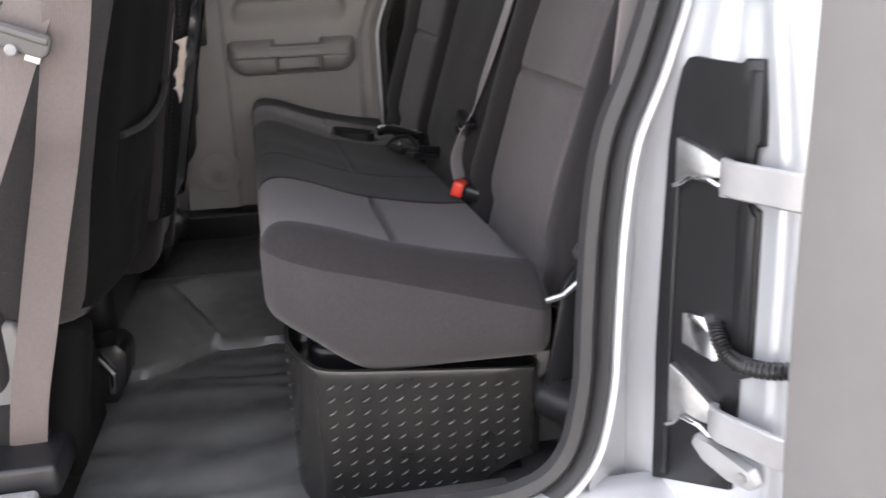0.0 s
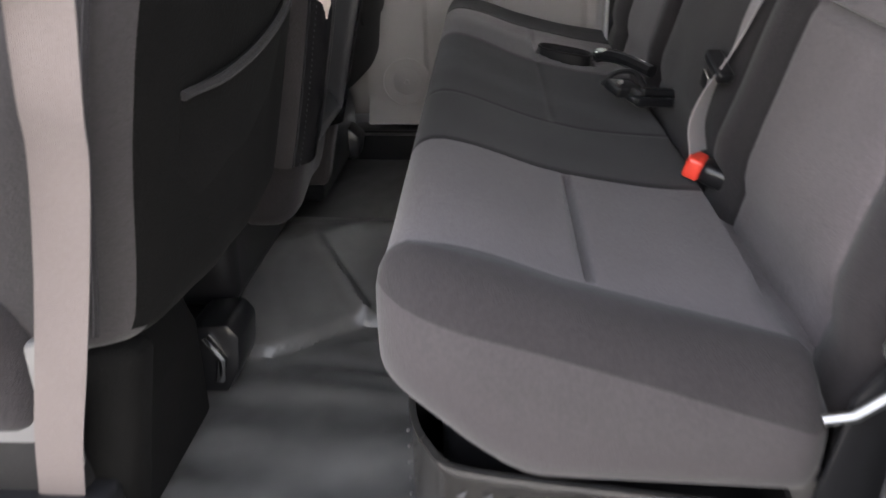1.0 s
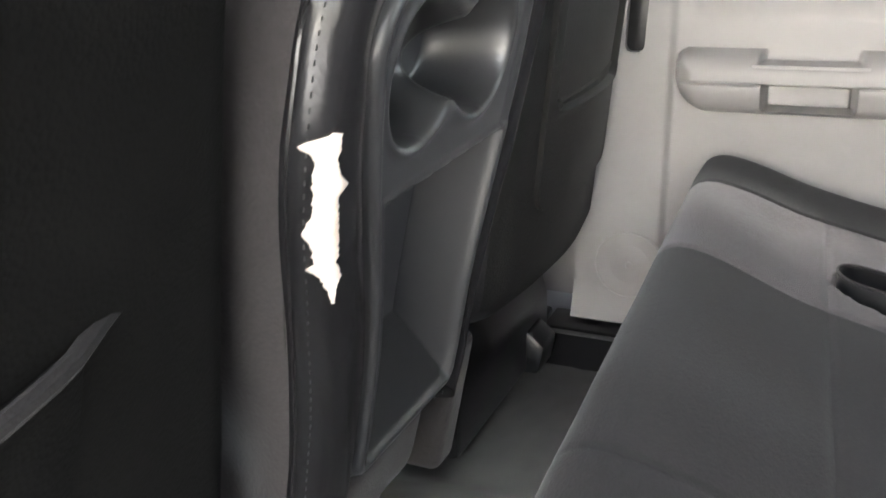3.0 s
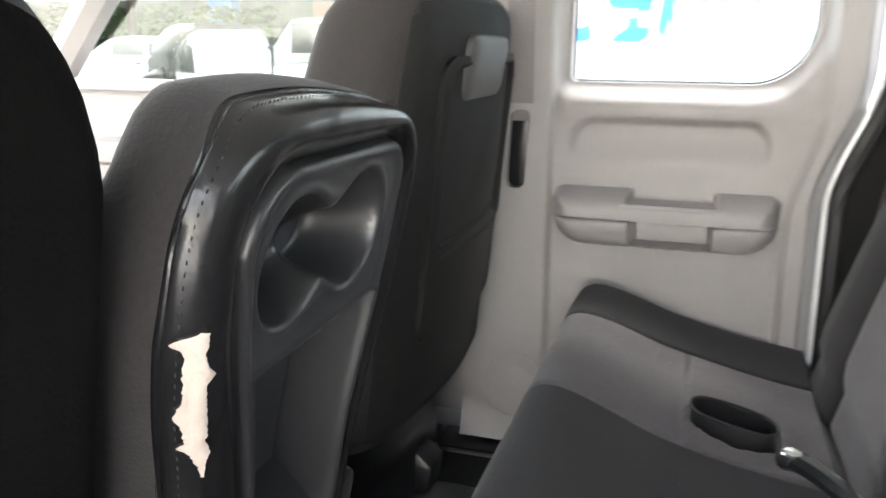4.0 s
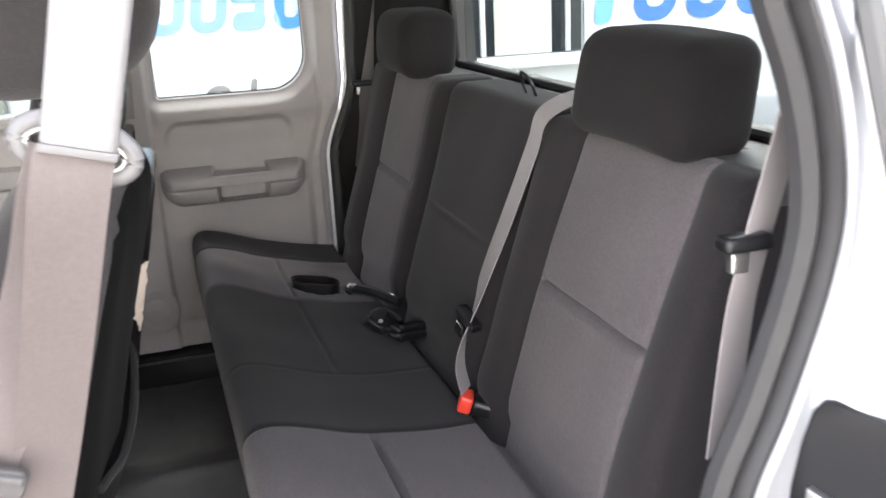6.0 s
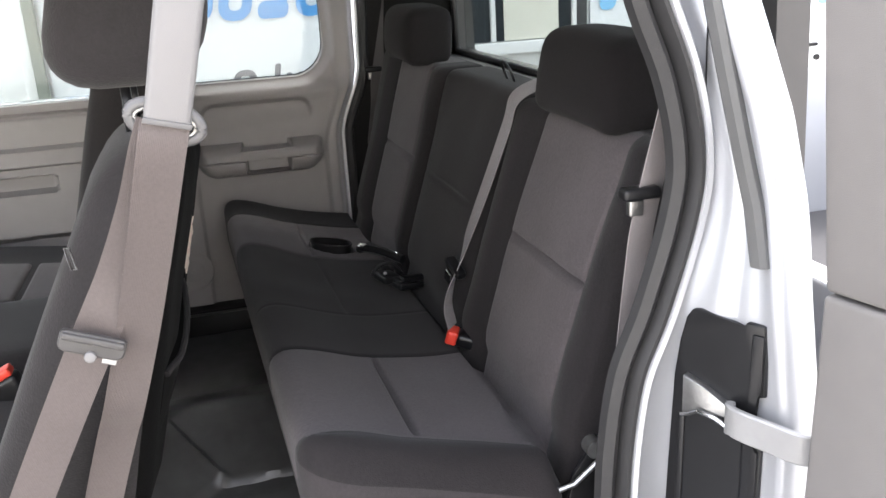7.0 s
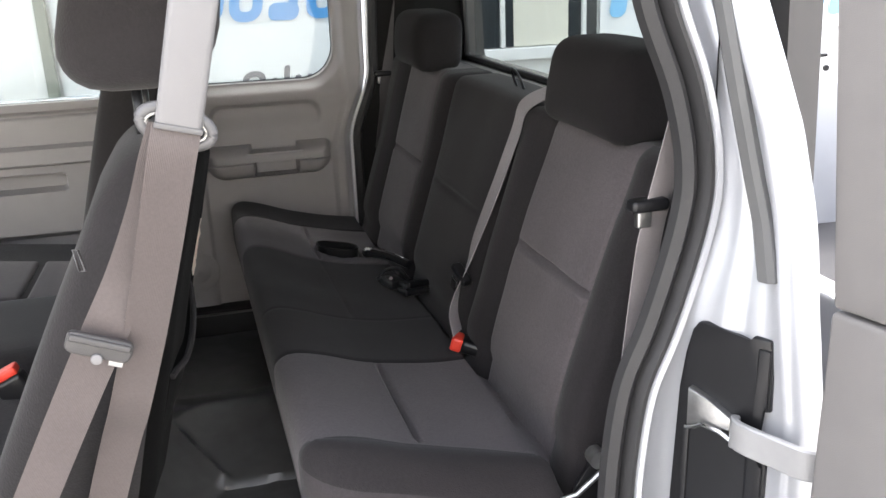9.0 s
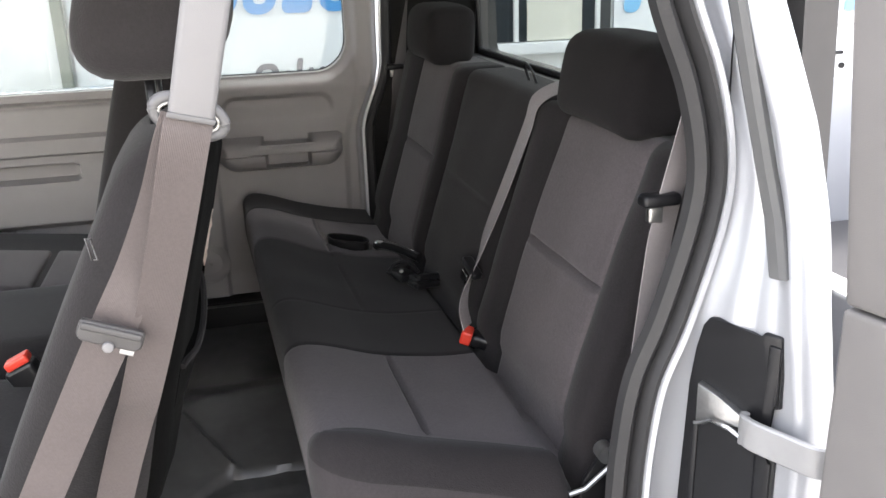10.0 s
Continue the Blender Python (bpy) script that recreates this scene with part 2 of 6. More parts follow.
def tube(points, radius, seg=8, bm=None, closed=False):
    """A round bar along points; radius is a number or one for each point."""
    bm = bm or bmesh.new()
    pts = [Vector(p) for p in points]
    rings = []
    up = Vector((0.13, 0.27, 0.95))
    for i, p in enumerate(pts):
        if closed:
            d = pts[(i + 1) % len(pts)] - pts[i - 1]
        else:
            d = pts[min(i + 1, len(pts) - 1)] - pts[max(i - 1, 0)]
        d.normalize()
        a = d.cross(up)
        if a.length < 0.05:
            a = d.cross(Vector((1, 0, 0)))
        a.normalize()
        b = d.cross(a)
        rr = radius[i] if isinstance(radius, (list, tuple)) else radius
        rings.append([bm.verts.new(p + (a * math.cos(k * math.tau / seg) + b * math.sin(k * math.tau / seg)) * rr) for k in range(seg)])
    last = len(rings) if closed else len(rings) - 1
    for i in range(last):
        s, t = rings[i], rings[(i + 1) % len(rings)]
        for k in range(seg):
            bm.faces.new((s[k], s[(k + 1) % seg], t[(k + 1) % seg], t[k]))
    if not closed:
        bm.faces.new(rings[0][::-1]), bm.faces.new(rings[-1])
    return bm


def curve_points(pts, n=8):
    """A smooth line through points (Catmull-Rom)."""
    p = [Vector(q) for q in pts]
    p = [p[0] * 2 - p[1]] + p + [p[-1] * 2 - p[-2]]
    out = []
    for i in range(1, len(p) - 2):
        for k in range(n):
            t = k / n
            out.append(0.5 * ((2 * p[i]) + (p[i + 1] - p[i - 1]) * t + (2 * p[i - 1] - 5 * p[i] + 4 * p[i + 1] - p[i + 2]) * t * t + (3 * p[i] - p[i - 1] - 3 * p[i + 1] + p[i + 2]) * t ** 3))
    return out + [p[-2]]


def strap(centres, sides, width, thick=0.0014):
    """Webbing along centres; sides: the way across the strap at each point. Its UV runs across the strap."""
    bm = bmesh.new()
    uv = bm.loops.layers.uv.new("UVMap")
    cs, ss = [Vector(c) for c in centres], [Vector(s).normalized() for s in sides]
    rows, m = [], 6
    for i, c in enumerate(cs):
        d = (cs[min(i + 1, len(cs) - 1)] - cs[max(i - 1, 0)]).normalized()
        nrm = d.cross(ss[i]).normalized()
        rows.append([[bm.verts.new(c + ss[i] * width * (k / m - 0.5) + nrm * thick * o) for k in range(m + 1)] for o in (-0.5, 0.5)])
    length = [0.0]
    for a, b in zip(cs, cs[1:]):
        length.append(length[-1] + (b - a).length)

    def quad(vs, us):
        f = bm.faces.new(vs)
        for lp, u in zip(f.loops, us):
            lp[uv].uv = u
    for i in range(len(cs) - 1):
        for o in (0, 1):
            for k in range(m):
                quad((rows[i][o][k], rows[i][o][k + 1], rows[i + 1][o][k + 1], rows[i + 1][o][k]),
                     ((k / m, length[i] * 20), ((k + 1) / m, length[i] * 20), ((k + 1) / m, length[i + 1] * 20), (k / m, length[i + 1] * 20)))
        for k in (0, m):
            quad((rows[i][0][k], rows[i][1][k], rows[i + 1][1][k], rows[i + 1][0][k]), ((0, 0),) * 4)
    return bm


def prism(poly, axis, a, b, bevel=0.0, seg=2, bm=None):
    """A polygon in the two other axes, drawn out from a to b along an axis ('x', 'y' or 'z')."""
    own = bmesh.new()
    k = "xyz".index(axis)

    def at(p, w):
        q = list(p)
        q.insert(k, w)
        return own.verts.new(q)
    lo, hi = [at(p, a) for p in poly], [at(p, b) for p in poly]
    own.faces.new(lo[::-1]), own.faces.new(hi)
    for i in range(len(poly)):
        j = (i + 1) % len(poly)
        own.faces.new((lo[i], lo[j], hi[j], hi[i]))
    if bevel:
        bmesh.ops.bevel(own, geom=own.edges[:], offset=bevel, segments=seg, affect="EDGES", profile=0.5)
    if bm is None:
        return own
    me = bpy.data.meshes.new("tmp")
    own.to_mesh(me)
    own.free()
    bm.from_mesh(me)
    bpy.data.meshes.remove(me)
    return bm


def smooth(t):
    t = max(0.0, min(1.0, t))
    return t * t * (3 - 2 * t)


def bell(d, w):
    return math.exp(-(d / w) ** 2)


def rounded(x0, z0, x1, z1, radii, n=6):
    """A rectangle with its own radius at each corner: low-left, low-right, high-right, high-left."""
    out = []
    for (cx, cz, r, a0) in ((x0, z0, radii[0], 180), (x1, z0, radii[1], 270), (x1, z1, radii[2], 0), (x0, z1, radii[3], 90)):
        ox = cx + r if cx == x0 else cx - r
        oz = cz + r if cz == z0 else cz - r
        for k in range(n + 1):
            a = radians(a0 + 90 * k / n)
            out.append((ox + r * math.cos(a), oz + r * math.sin(a)))
    return out


def rect_distance(x, z, x0, z0, x1, z1, r):
    """How far (x, z) lies outside a rounded rectangle; inside it is below nought. r: one radius, or one for each corner."""
    cx, cz = (x0 + x1) / 2, (z0 + z1) / 2
    if isinstance(r, (tuple, list)):
        r = r[(0 if z < cz else 3) if x < cx else (1 if z < cz else 2)]
    dx, dz = abs(x - cx) - ((x1 - x0) / 2 - r), abs(z - cz) - ((z1 - z0) / 2 - r)
    return math.hypot(max(dx, 0), max(dz, 0)) + min(max(dx, dz), 0) - r


def sheet(xs, zs, put, holes=(), back=None):
    """A sheet over a grid, put(x, z) -> place, with holes given by distances; back: a way in which its rims turn over."""
    bm = bmesh.new()
    uv = {}
    for i, x in enumerate(xs):
        for j, z in enumerate(zs):
            uv[i, j] = [x, z]
    step = max(xs[1] - xs[0], zs[1] - zs[0])
    for key, p in uv.items():
        for h in holes:
            for _ in range(2):
                d = h(*p)
                if abs(d) < step * 0.71:
                    e = 1e-4
                    g = Vector(((h(p[0] + e, p[1]) - d) / e, (h(p[0], p[1] + e) - d) / e))
                    if g.length > 0.1:
                        g.normalize()
                        p[0], p[1] = p[0] - g.x * d, p[1] - g.y * d
    vs = {}

    def vert(k):
        if k not in vs:
            vs[k] = bm.verts.new(put(*uv[k]))
        return vs[k]
    for i in range(len(xs) - 1):
        for j in range(len(zs) - 1):
            ks = [(i, j), (i + 1, j), (i + 1, j + 1), (i, j + 1)]
            c = [sum(uv[k][a] for k in ks) / 4 for a in (0, 1)]
            if any(h(*c) < 0 for h in holes):
                continue
            bm.faces.new([vert(k) for k in ks])
    if back is not None:
        rim = [e for e in bm.edges if len(e.link_faces) == 1]
        new_geo = bmesh.ops.extrude_edge_only(bm, edges=rim)["geom"]
        bmesh.ops.translate(bm, verts=[v for v in new_geo if isinstance(v, bmesh.types.BMVert)], vec=back)
    return bm


def steps(a, b, n):
    return [a + (b - a) * i / n for i in range(n + 1)]

# ---- the cab's shell ----


def line_normals(pts):
    out = []
    for i in range(len(pts)):
        a, b = pts[max(i - 1, 0)], pts[min(i + 1, len(pts) - 1)]
        d = Vector((b[0] - a[0], b[1] - a[1])).normalized()
        out.append(Vector((-d.y, d.x)))
    return out


def sweep(contour, profile, side=1.0):
    """A band along a line in the x-z plane; profile: (distance from the line, y) from edge to edge."""
    bm = bmesh.new()
    ns = line_normals(contour)
    rows = [[bm.verts.new((c[0] + n.x * o * side, y, c[1] + n.y * o * side)) for o, y in profile] for c, n in zip(contour, ns)]
    for a, b in zip(rows, rows[1:]):
        for k in range(len(profile) - 1):
            bm.faces.new((a[k], a[k + 1], b[k + 1], b[k]))
    return bm


# the door opening's rear edge and sill, from the roof down and forward
OPENING = [(p.x, p.z) for p in curve_points([(-0.083, 0, 1.49), (-0.046, 0, 1.326), (-0.004, 0, 1.219), (0.015, 0, 1.132), (0.009, 0, 1.06), (-0.024, 0, 0.947), (-0.057, 0, 0.861),
                                             (-0.072, 0, 0.76), (-0.078, 0, 0.646), (-0.083, 0, 0.552), (-0.104, 0, 0.469), (-0.155, 0, 0.431), (-0.264, 0, 0.423), (-0.6, 0, 0.423), (-1.2, 0, 0.423), (-1.9, 0, 0.423)], 8)]



def floor_height(x, y):
    lip = -0.15 + 0.10 * smooth((x + 0.72) / 0.16) + 0.006 * noise.noise((x * 14, 0, 2))
    hump = 0.014 * smooth((y - lip) / 0.010) * smooth((0.42 - y) / 0.08) + 0.072 * min(max(0.0, (y - lip) / 0.26), 1.0) * smooth((0.42 - y) / 0.26)
    ribs = (0.0026 * math.sin(y * 88 + 3.5 * math.sin(x * 7 + y * 13)) * (0.5 + 0.9 * noise.noise((x * 5, y * 6, 9))) + 0.0035 * math.sin(y * 47 + 4 * x + 2 * math.sin(x * 8))) * smooth((lip - 0.02 - y) / 0.05)
    ridge = 0.016 * bell(((y + 0.05) + 1.45 * (x + 0.565)) / 1.76, 0.011) * smooth((x + 0.70) / 0.05) * smooth((-0.535 - x) / 0.03) * smooth((y - lip) / 0.02)
    return 0.352 + hump + ribs + ridge + 0.003 * noise.noise((x * 9, y * 9, 3)) + 0.0015 * noise.noise((x * 40, y * 40, 6)) + 0.05 * smooth((-0.72 - y) / 0.04)


floor_x = steps(-2.0, -0.90, 40) + steps(-0.89, -0.36, 88) + steps(-0.34, 0.2, 24)
floor_y = steps(-0.79, -0.72, 10) + steps(-0.71, 0.22, 124) + steps(0.235, 1.02, 40)
floor_bm = sheet(floor_x, floor_y, lambda x, y: (x, y, floor_height(x, y)), back=(0, 0, -0.03))
floor_ob = part("cab_floor", floor_bm, RUBBER)
tagged(floor_ob, "black wrinkled rubber floor mat of the truck cab", "floor", kind="structure")

sill = part("door_sill", prism([(-0.795, 0.35), (-0.795, 0.408), (-0.765, 0.416), (-0.73, 0.408), (-0.70, 0.37), (-0.70, 0.34)], "x", -1.9, -0.16, 0.004), PLASTIC_DARK)
tagged(sill, "dark grey plastic sill plate along the door opening", "door sill", kind="structure")

seal_profile = [(0.012, -0.772), (0.002, -0.775), (-0.004, -0.783), (0.0, -0.795), (0.012, -0.801), (0.019, -0.796), (0.0215, -0.788), (0.025, -0.797), (0.031, -0.806), (0.036, -0.806), (0.040, -0.798)]
seal = part("door_seal", sweep(OPENING, seal_profile), SEAL)
tagged(seal, "dark rubber weather seal round the door opening", "door seal", kind="structure")

jamb_line = OPENING
jamb_profile = [(0.033, -0.775), (0.036, -0.80), (0.039, -0.808), (0.045, -0.809), (0.050, -0.802), (0.053, -0.792)]
jamb = part("door_jamb", sweep(jamb_line, jamb_profile), PAINT)
tagged(jamb, "silver painted metal door jamb", "door jamb", kind="structure")

# the rear jamb faces forward: s runs outwards along it, d stands off it, and above the belt line it leans back
JAMB_AT, JAMB_U, JAMB_N = Vector((0.037, -0.812)), Vector((0.4392, -0.8984)), Vector((-0.8984, -0.4392))


def on_jamb(s, z, d=0.0):
    p = JAMB_AT + JAMB_U * s + JAMB_N * (d - 0.03 * smooth((z - 0.93) / 0.17))
    return Vector((p.x, p.y, z))


def to_jamb(bm):
    """Lays a mesh drawn in (s, -d, z) onto the jamb."""
    for v in bm.verts:
        v.co = on_jamb(v.co.x, v.co.z, -v.co.y)
    return bm


def along(line, z):
    """The first value of a line of (value, z), given from the top down, at a height."""
    for (xa, za), (xb, zb) in zip(line, line[1:]):
        if za >= z >= zb and za > zb:
            return xa + (xb - xa) * (za - z) / (za - zb)
    return line[-1][0] if z < line[-1][1] else line[0][0]


JAMB_START = [(-0.12, 1.47), (-0.061, 1.312), (-0.031, 1.25), (0.004, 1.117), (-0.005, 1.014), (-0.022, 0.939), (-0.054, 0.863), (-0.068, 0.76), (-0.080, 0.60), (-0.080, 0.0)]
JAMB_EDGE = [(-0.058, 1.47), (-0.002, 1.313), (0.022, 1.253), (0.05, 1.18), (0.070, 1.099), (0.09, 1.02), (0.107, 0.947), (0.120, 0.85), (0.122, 0.75), (0.122, 0.0)]
offset_line = [(c[0] + n.x * 0.050, c[1] + n.y * 0.050) for c, n in zip(OPENING, line_normals(OPENING))][:84]
face_bm, face_rows, edge_line = bmesh.new(), [], []
for z in steps(1.46, 0.0, 96):
    xa = along(offset_line, max(z, 0.43))
    sa, sb = along(JAMB_START, z), along(JAMB_EDGE, z)
    row = [Vector((xa, -0.802, z))]
    for q in steps(0, 1, 18):
        row.append(on_jamb(sa + (sb - sa) * q, z, 0.0025 * bell(q - 0.42, 0.10) - 0.002 * bell(q - 0.62, 0.06) + 0.005 * smooth((q - 0.9) / 0.1)))
    edge_line.append(row[-1])
    face_rows.append([face_bm.verts.new(p) for p in row])
for ra, rb in zip(face_rows, face_rows[1:]):
    for k in range(len(ra) - 1):
        face_bm.faces.new((ra[k], ra[k + 1], rb[k + 1], rb[k]))
part("jamb_face", face_bm, PAINT, jamb)
skin_bm, skin_rows = bmesh.new(), []
for p in edge_line:
    skin_rows.append([skin_bm.verts.new(p + Vector(o)) for o in ((0, 0, 0), (0.001, -0.006, 0), (0.006, -0.011, 0), (0.016, -0.013, 0), (0.034, -0.013, 0), (0.048, -0.010, 0), (0.056, 0.002, 0), (0.075, 0.07, 0), (0.11, 0.19, 0))])
for ra, rb in zip(skin_rows, skin_rows[1:]):
    for k in range(len(ra) - 1):
        skin_bm.faces.new((ra[k], ra[k + 1], rb[k + 1], rb[k]))
skin = part("rear_corner_panel", skin_bm, PAINT)
tagged(skin, "silver painted body panel behind the door opening", "body panel", kind="structure")
rocker = part("rocker_panel", prism([(-0.84, 0.388), (-0.80, 0.416), (-0.77, 0.416), (-0.77, 0.10), (-0.87, 0.08), (-0.895, 0.2), (-0.88, 0.35)], "x", -2.0, 0.13, 0.006), PAINT)
tagged(rocker, "silver painted rocker panel under the door opening", "rocker panel", kind="structure")

# rubber strip that ends half way down the jamb
strip_l = [(-0.062, 1.47), (-0.013, 1.30), (0.008, 1.22), (0.034, 1.126), (0.050, 1.075), (0.070, 1.012)]
strip_bm = bmesh.new()
strip_rows = []
for (x, z) in strip_l:
    strip_rows.append([strip_bm.verts.new(on_jamb(x + dx, z, d)) for dx, d in ((0, -0.004), (0.0005, 0.010), (0.005, 0.015), (0.016, 0.015), (0.0225, 0.010), (0.023, -0.004))])
for a, b in zip(strip_rows, strip_rows[1:]):
    for k in range(5):
        strip_bm.faces.new((a[k], a[k + 1], b[k + 1], b[k]))
strip_bm.faces.new(strip_rows[-1])
strip_ob = flat_edges(part("jamb_seal_strip", strip_bm, material("grey_seal_strip", (0.085, 0.085, 0.084), 0.5, scale=30)))
tagged(strip_ob, "grey rubber seal strip on the silver jamb", "seal strip", kind="structure")

# black hinge plate on the jamb
plate_poly = [(-0.030, 0.415), (-0.029, 0.60), (-0.025, 0.70), (-0.018, 0.85), (-0.011, 0.90), (-0.004, 0.932), (0.004, 0.944), (0.014, 0.946), (0.073, 0.939), (0.076, 0.946), (0.099, 0.946),
              (0.104, 0.90), (0.105, 0.858), (0.092, 0.857), (0.092, 0.795), (0.104, 0.79), (0.104, 0.60), (0.088, 0.595), (0.088, 0.49), (0.086, 0.45)]
hinge_plate = thing("hinge_plate", (0.04, -0.83, 0.415), "black plastic cover plate round the hinges on the jamb", "hinge cover")
part("plate", to_jamb(prism(plate_poly, "y", -0.006, 0.004, 0.002)), PLASTIC, hinge_plate)
part("raised_edge", to_jamb(prism([(0.080, 0.60), (0.079, 0.79), (0.086, 0.80), (0.086, 0.935), (0.101, 0.935), (0.1015, 0.862), (0.096, 0.86), (0.090, 0.795), (0.101, 0.785), (0.101, 0.605)], "y", -0.010, -0.005, 0.002)), PLASTIC, hinge_plate)
part("groove_edge", to_jamb(prism([(-0.016, 0.43), (-0.010, 0.80), (0.0, 0.80), (-0.006, 0.43)], "y", -0.009, -0.005, 0.002)), PLASTIC, hinge_plate)


def hinge(z, tall, name, label):
    """A strap hinge: cup on the jamb, pin and a flat arm with rounded ends that runs out to the open door."""
    h = thing(name, on_jamb(0.03, z), label, "door hinge", "hinges of the open rear door")
    t = tall / 0.054
    cup = prism([(0.0, z - 0.027 * t), (0.0, z + 0.027 * t), (0.030, z + 0.018 * t), (0.062, z + 0.004 * t), (0.062, z - 0.012 * t), (0.026, z - 0.013 * t), (0.014, z - 0.022 * t)], "y", -0.016, -0.004, 0.002)
    part("cup", to_jamb(cup), ZINC, h, "zinc-plated hinge cup")
    part("lip", to_jamb(tube([(0.001, -0.018, z - 0.027 * t), (0.013, -0.020, z - 0.022 * t), (0.025, -0.021, z - 0.013 * t), (0.050, -0.021, z - 0.014 * t), (0.066, -0.020, z - 0.020 * t)], 0.0028)), CHROME, h, "bright bent steel lip")
    pts = curve_points([(0.062, -0.010, z - 0.006), (0.070, -0.022, z - 0.006), (0.086, -0.027, z - 0.007), (0.125, -0.027, z - 0.008), (0.156, -0.026, z - 0.009), (0.172, -0.018, z - 0.010)], 6)
    bm = bmesh.new()
    rows = []
    for i, p in enumerate(pts):
        d = (pts[min(i + 1, len(pts) - 1)] - pts[max(i - 1, 0)]).normalized()
        out = Vector((d.y, -d.x, 0)).normalized()
        up = Vector((0, 0, 1))
        hh = 0.0195 * (0.72 + 0.28 * smooth(i / 5))
        rows.append([bm.verts.new(p + out * a * 0.0045 + up * b * hh) for a, b in ((-1, -0.88), (-1, 0.88), (-0.5, 1), (0.5, 1), (1, 0.88), (1, -0.88), (0.5, -1), (-0.5, -1))])
    for s, t2 in zip(rows, rows[1:]):
        for k in range(8):
            bm.faces.new((s[k], s[(k + 1) % 8], t2[(k + 1) % 8], t2[k]))
    bm.faces.new(rows[0]), bm.faces.new(rows[-1][::-1])
    flat_edges(part("arm", to_jamb(bm), PAINT_STRAP, h, "silver painted bent hinge arm"))
    part("pin", to_jamb(tube([(0.066, -0.014, z - 0.030), (0.066, -0.014, z + 0.010)], 0.006, 12)), PAINT_STRAP, h)
    part("bolt", to_jamb(tube([(0.171, -0.018, z - 0.008), (0.171, -0.002, z - 0.008)], 0.009, 6)), ZINC, h)
    return h


hinge(0.832, 0.054, "door_hinge", "silver strap hinge joining the jamb to the open door")
low = hinge(0.547, 0.080, "door_hinge", "lower silver strap hinge joining the jamb to the open door")
part("stop", to_jamb(prism([(0.046, 0.505), (0.052, 0.520), (0.075, 0.511), (0.128, 0.504), (0.136, 0.487), (0.128, 0.478), (0.098, 0.478), (0.064, 0.489)], "y", -0.030, -0.016, 0.003)), PAINT_STRAP, low, "silver painted door stop")
part("stop_bolt", to_jamb(tube([(0.118, -0.034, 0.492), (0.118, -0.028, 0.492)], 0.006, 10)), ZINC, low)

check = thing("wiring_boot", on_jamb(0.05, 0.62), "black corrugated rubber wiring boot between jamb and door", "wiring boot")
boot_pts = curve_points([(0.060, -0.008, 0.652), (0.069, -0.016, 0.640), (0.084, -0.020, 0.627), (0.106, -0.022, 0.622), (0.135, -0.024, 0.626), (0.165, -0.020, 0.634)], 9)
part("boot", to_jamb(tube(boot_pts, [0.0085 + 0.002 * (i % 2) for i in range(len(boot_pts))], 10)), PLASTIC, check)
part("clip", to_jamb(prism([(0.017, 0.617), (0.016, 0.657), (0.046, 0.659), (0.056, 0.640), (0.069, 0.612), (0.060, 0.608), (0.040, 0.617)], "y", -0.016, -0.004, 0.003)), CHROME, check, "bright steel clip")

# the open rear door, swung outwards
door = thing("open_rear_door", (0.06, -1.02, 0.42), "open rear access door with grey plastic inner trim", "car door")


def door_put(u, z, depth):
    """u: metres from the hinge edge outwards; the door stands open at a little over a right angle and leans in above."""
    a = radians(104)
    ax, ay = -math.cos(a), -math.sin(a)
    nx, ny = -ay, ax
    lean = 0.10 * max(0.0, z - 1.03)
    return Vector((0.060 + ax * u + nx * depth - lean, -1.018 + ay * u + ny * depth, z))


def door_shell(u0, u1, z0, z1, d0, d1, mat, name, label="", r=0.012):
    def put(v):
        bulge = 0.006 * bell((v.z - 0.72), 0.2) if name == "trim_panel" else 0
        return door_put(v.x, v.z, v.y - bulge)
    return part(name, block((u0, d0, z0), (u1, d1, z1), r, None, put, (10, 2, 16)), mat, door, label)


door_shell(0.0, 0.62, 0.40, 1.031, -0.006, 0.03, DOOR_GREY, "trim_panel", "grey plastic lower trim", 0.006)
door_shell(0.205, 0.62, 1.034, 1.075, -0.004, 0.03, DOOR_GREY, "upper_trim", "grey plastic upper trim")
door_shell(0.004, 0.62, 0.38, 1.07, 0.031, 0.085, PAINT, "outer_skin", "silver painted outer skin")
door_shell(0.0, 0.20, 1.034, 1.47, -0.004, 0.075, DOOR_GREY, "window_post", "grey window post", 0.006)
door_shell(0.535, 0.62, 1.078, 1.47, -0.014, 0.075, DOOR_GREY, "window_post", "grey window post", 0.02)
door_shell(0.0, 0.62, 1.473, 1.53, -0.014, 0.075, DOOR_GREY, "top_rail", "", 0.02)
pane = door_shell(0.19, 0.54, 1.06, 1.45, 0.03, 0.035, GLASS, "pane", "clear window glass", 0.002)
pane.visible_shadow = False

# ---- far side: rear access door ----
FAR = 0.875
WIN = (-0.533, 1.068, -0.152, 1.435)
WIN_R = (0.012, 0.095, 0.06, 0.02)


def far_window(x, z):
    return rect_distance(x, z, *WIN, WIN_R)


def rear_edge(z):
    """The far door's rear edge: upright below, leaning back above."""
    return -0.126 + 0.062 * smooth((z - 0.88) / 0.22) + 0.01 * smooth((z - 1.1) / 0.3)


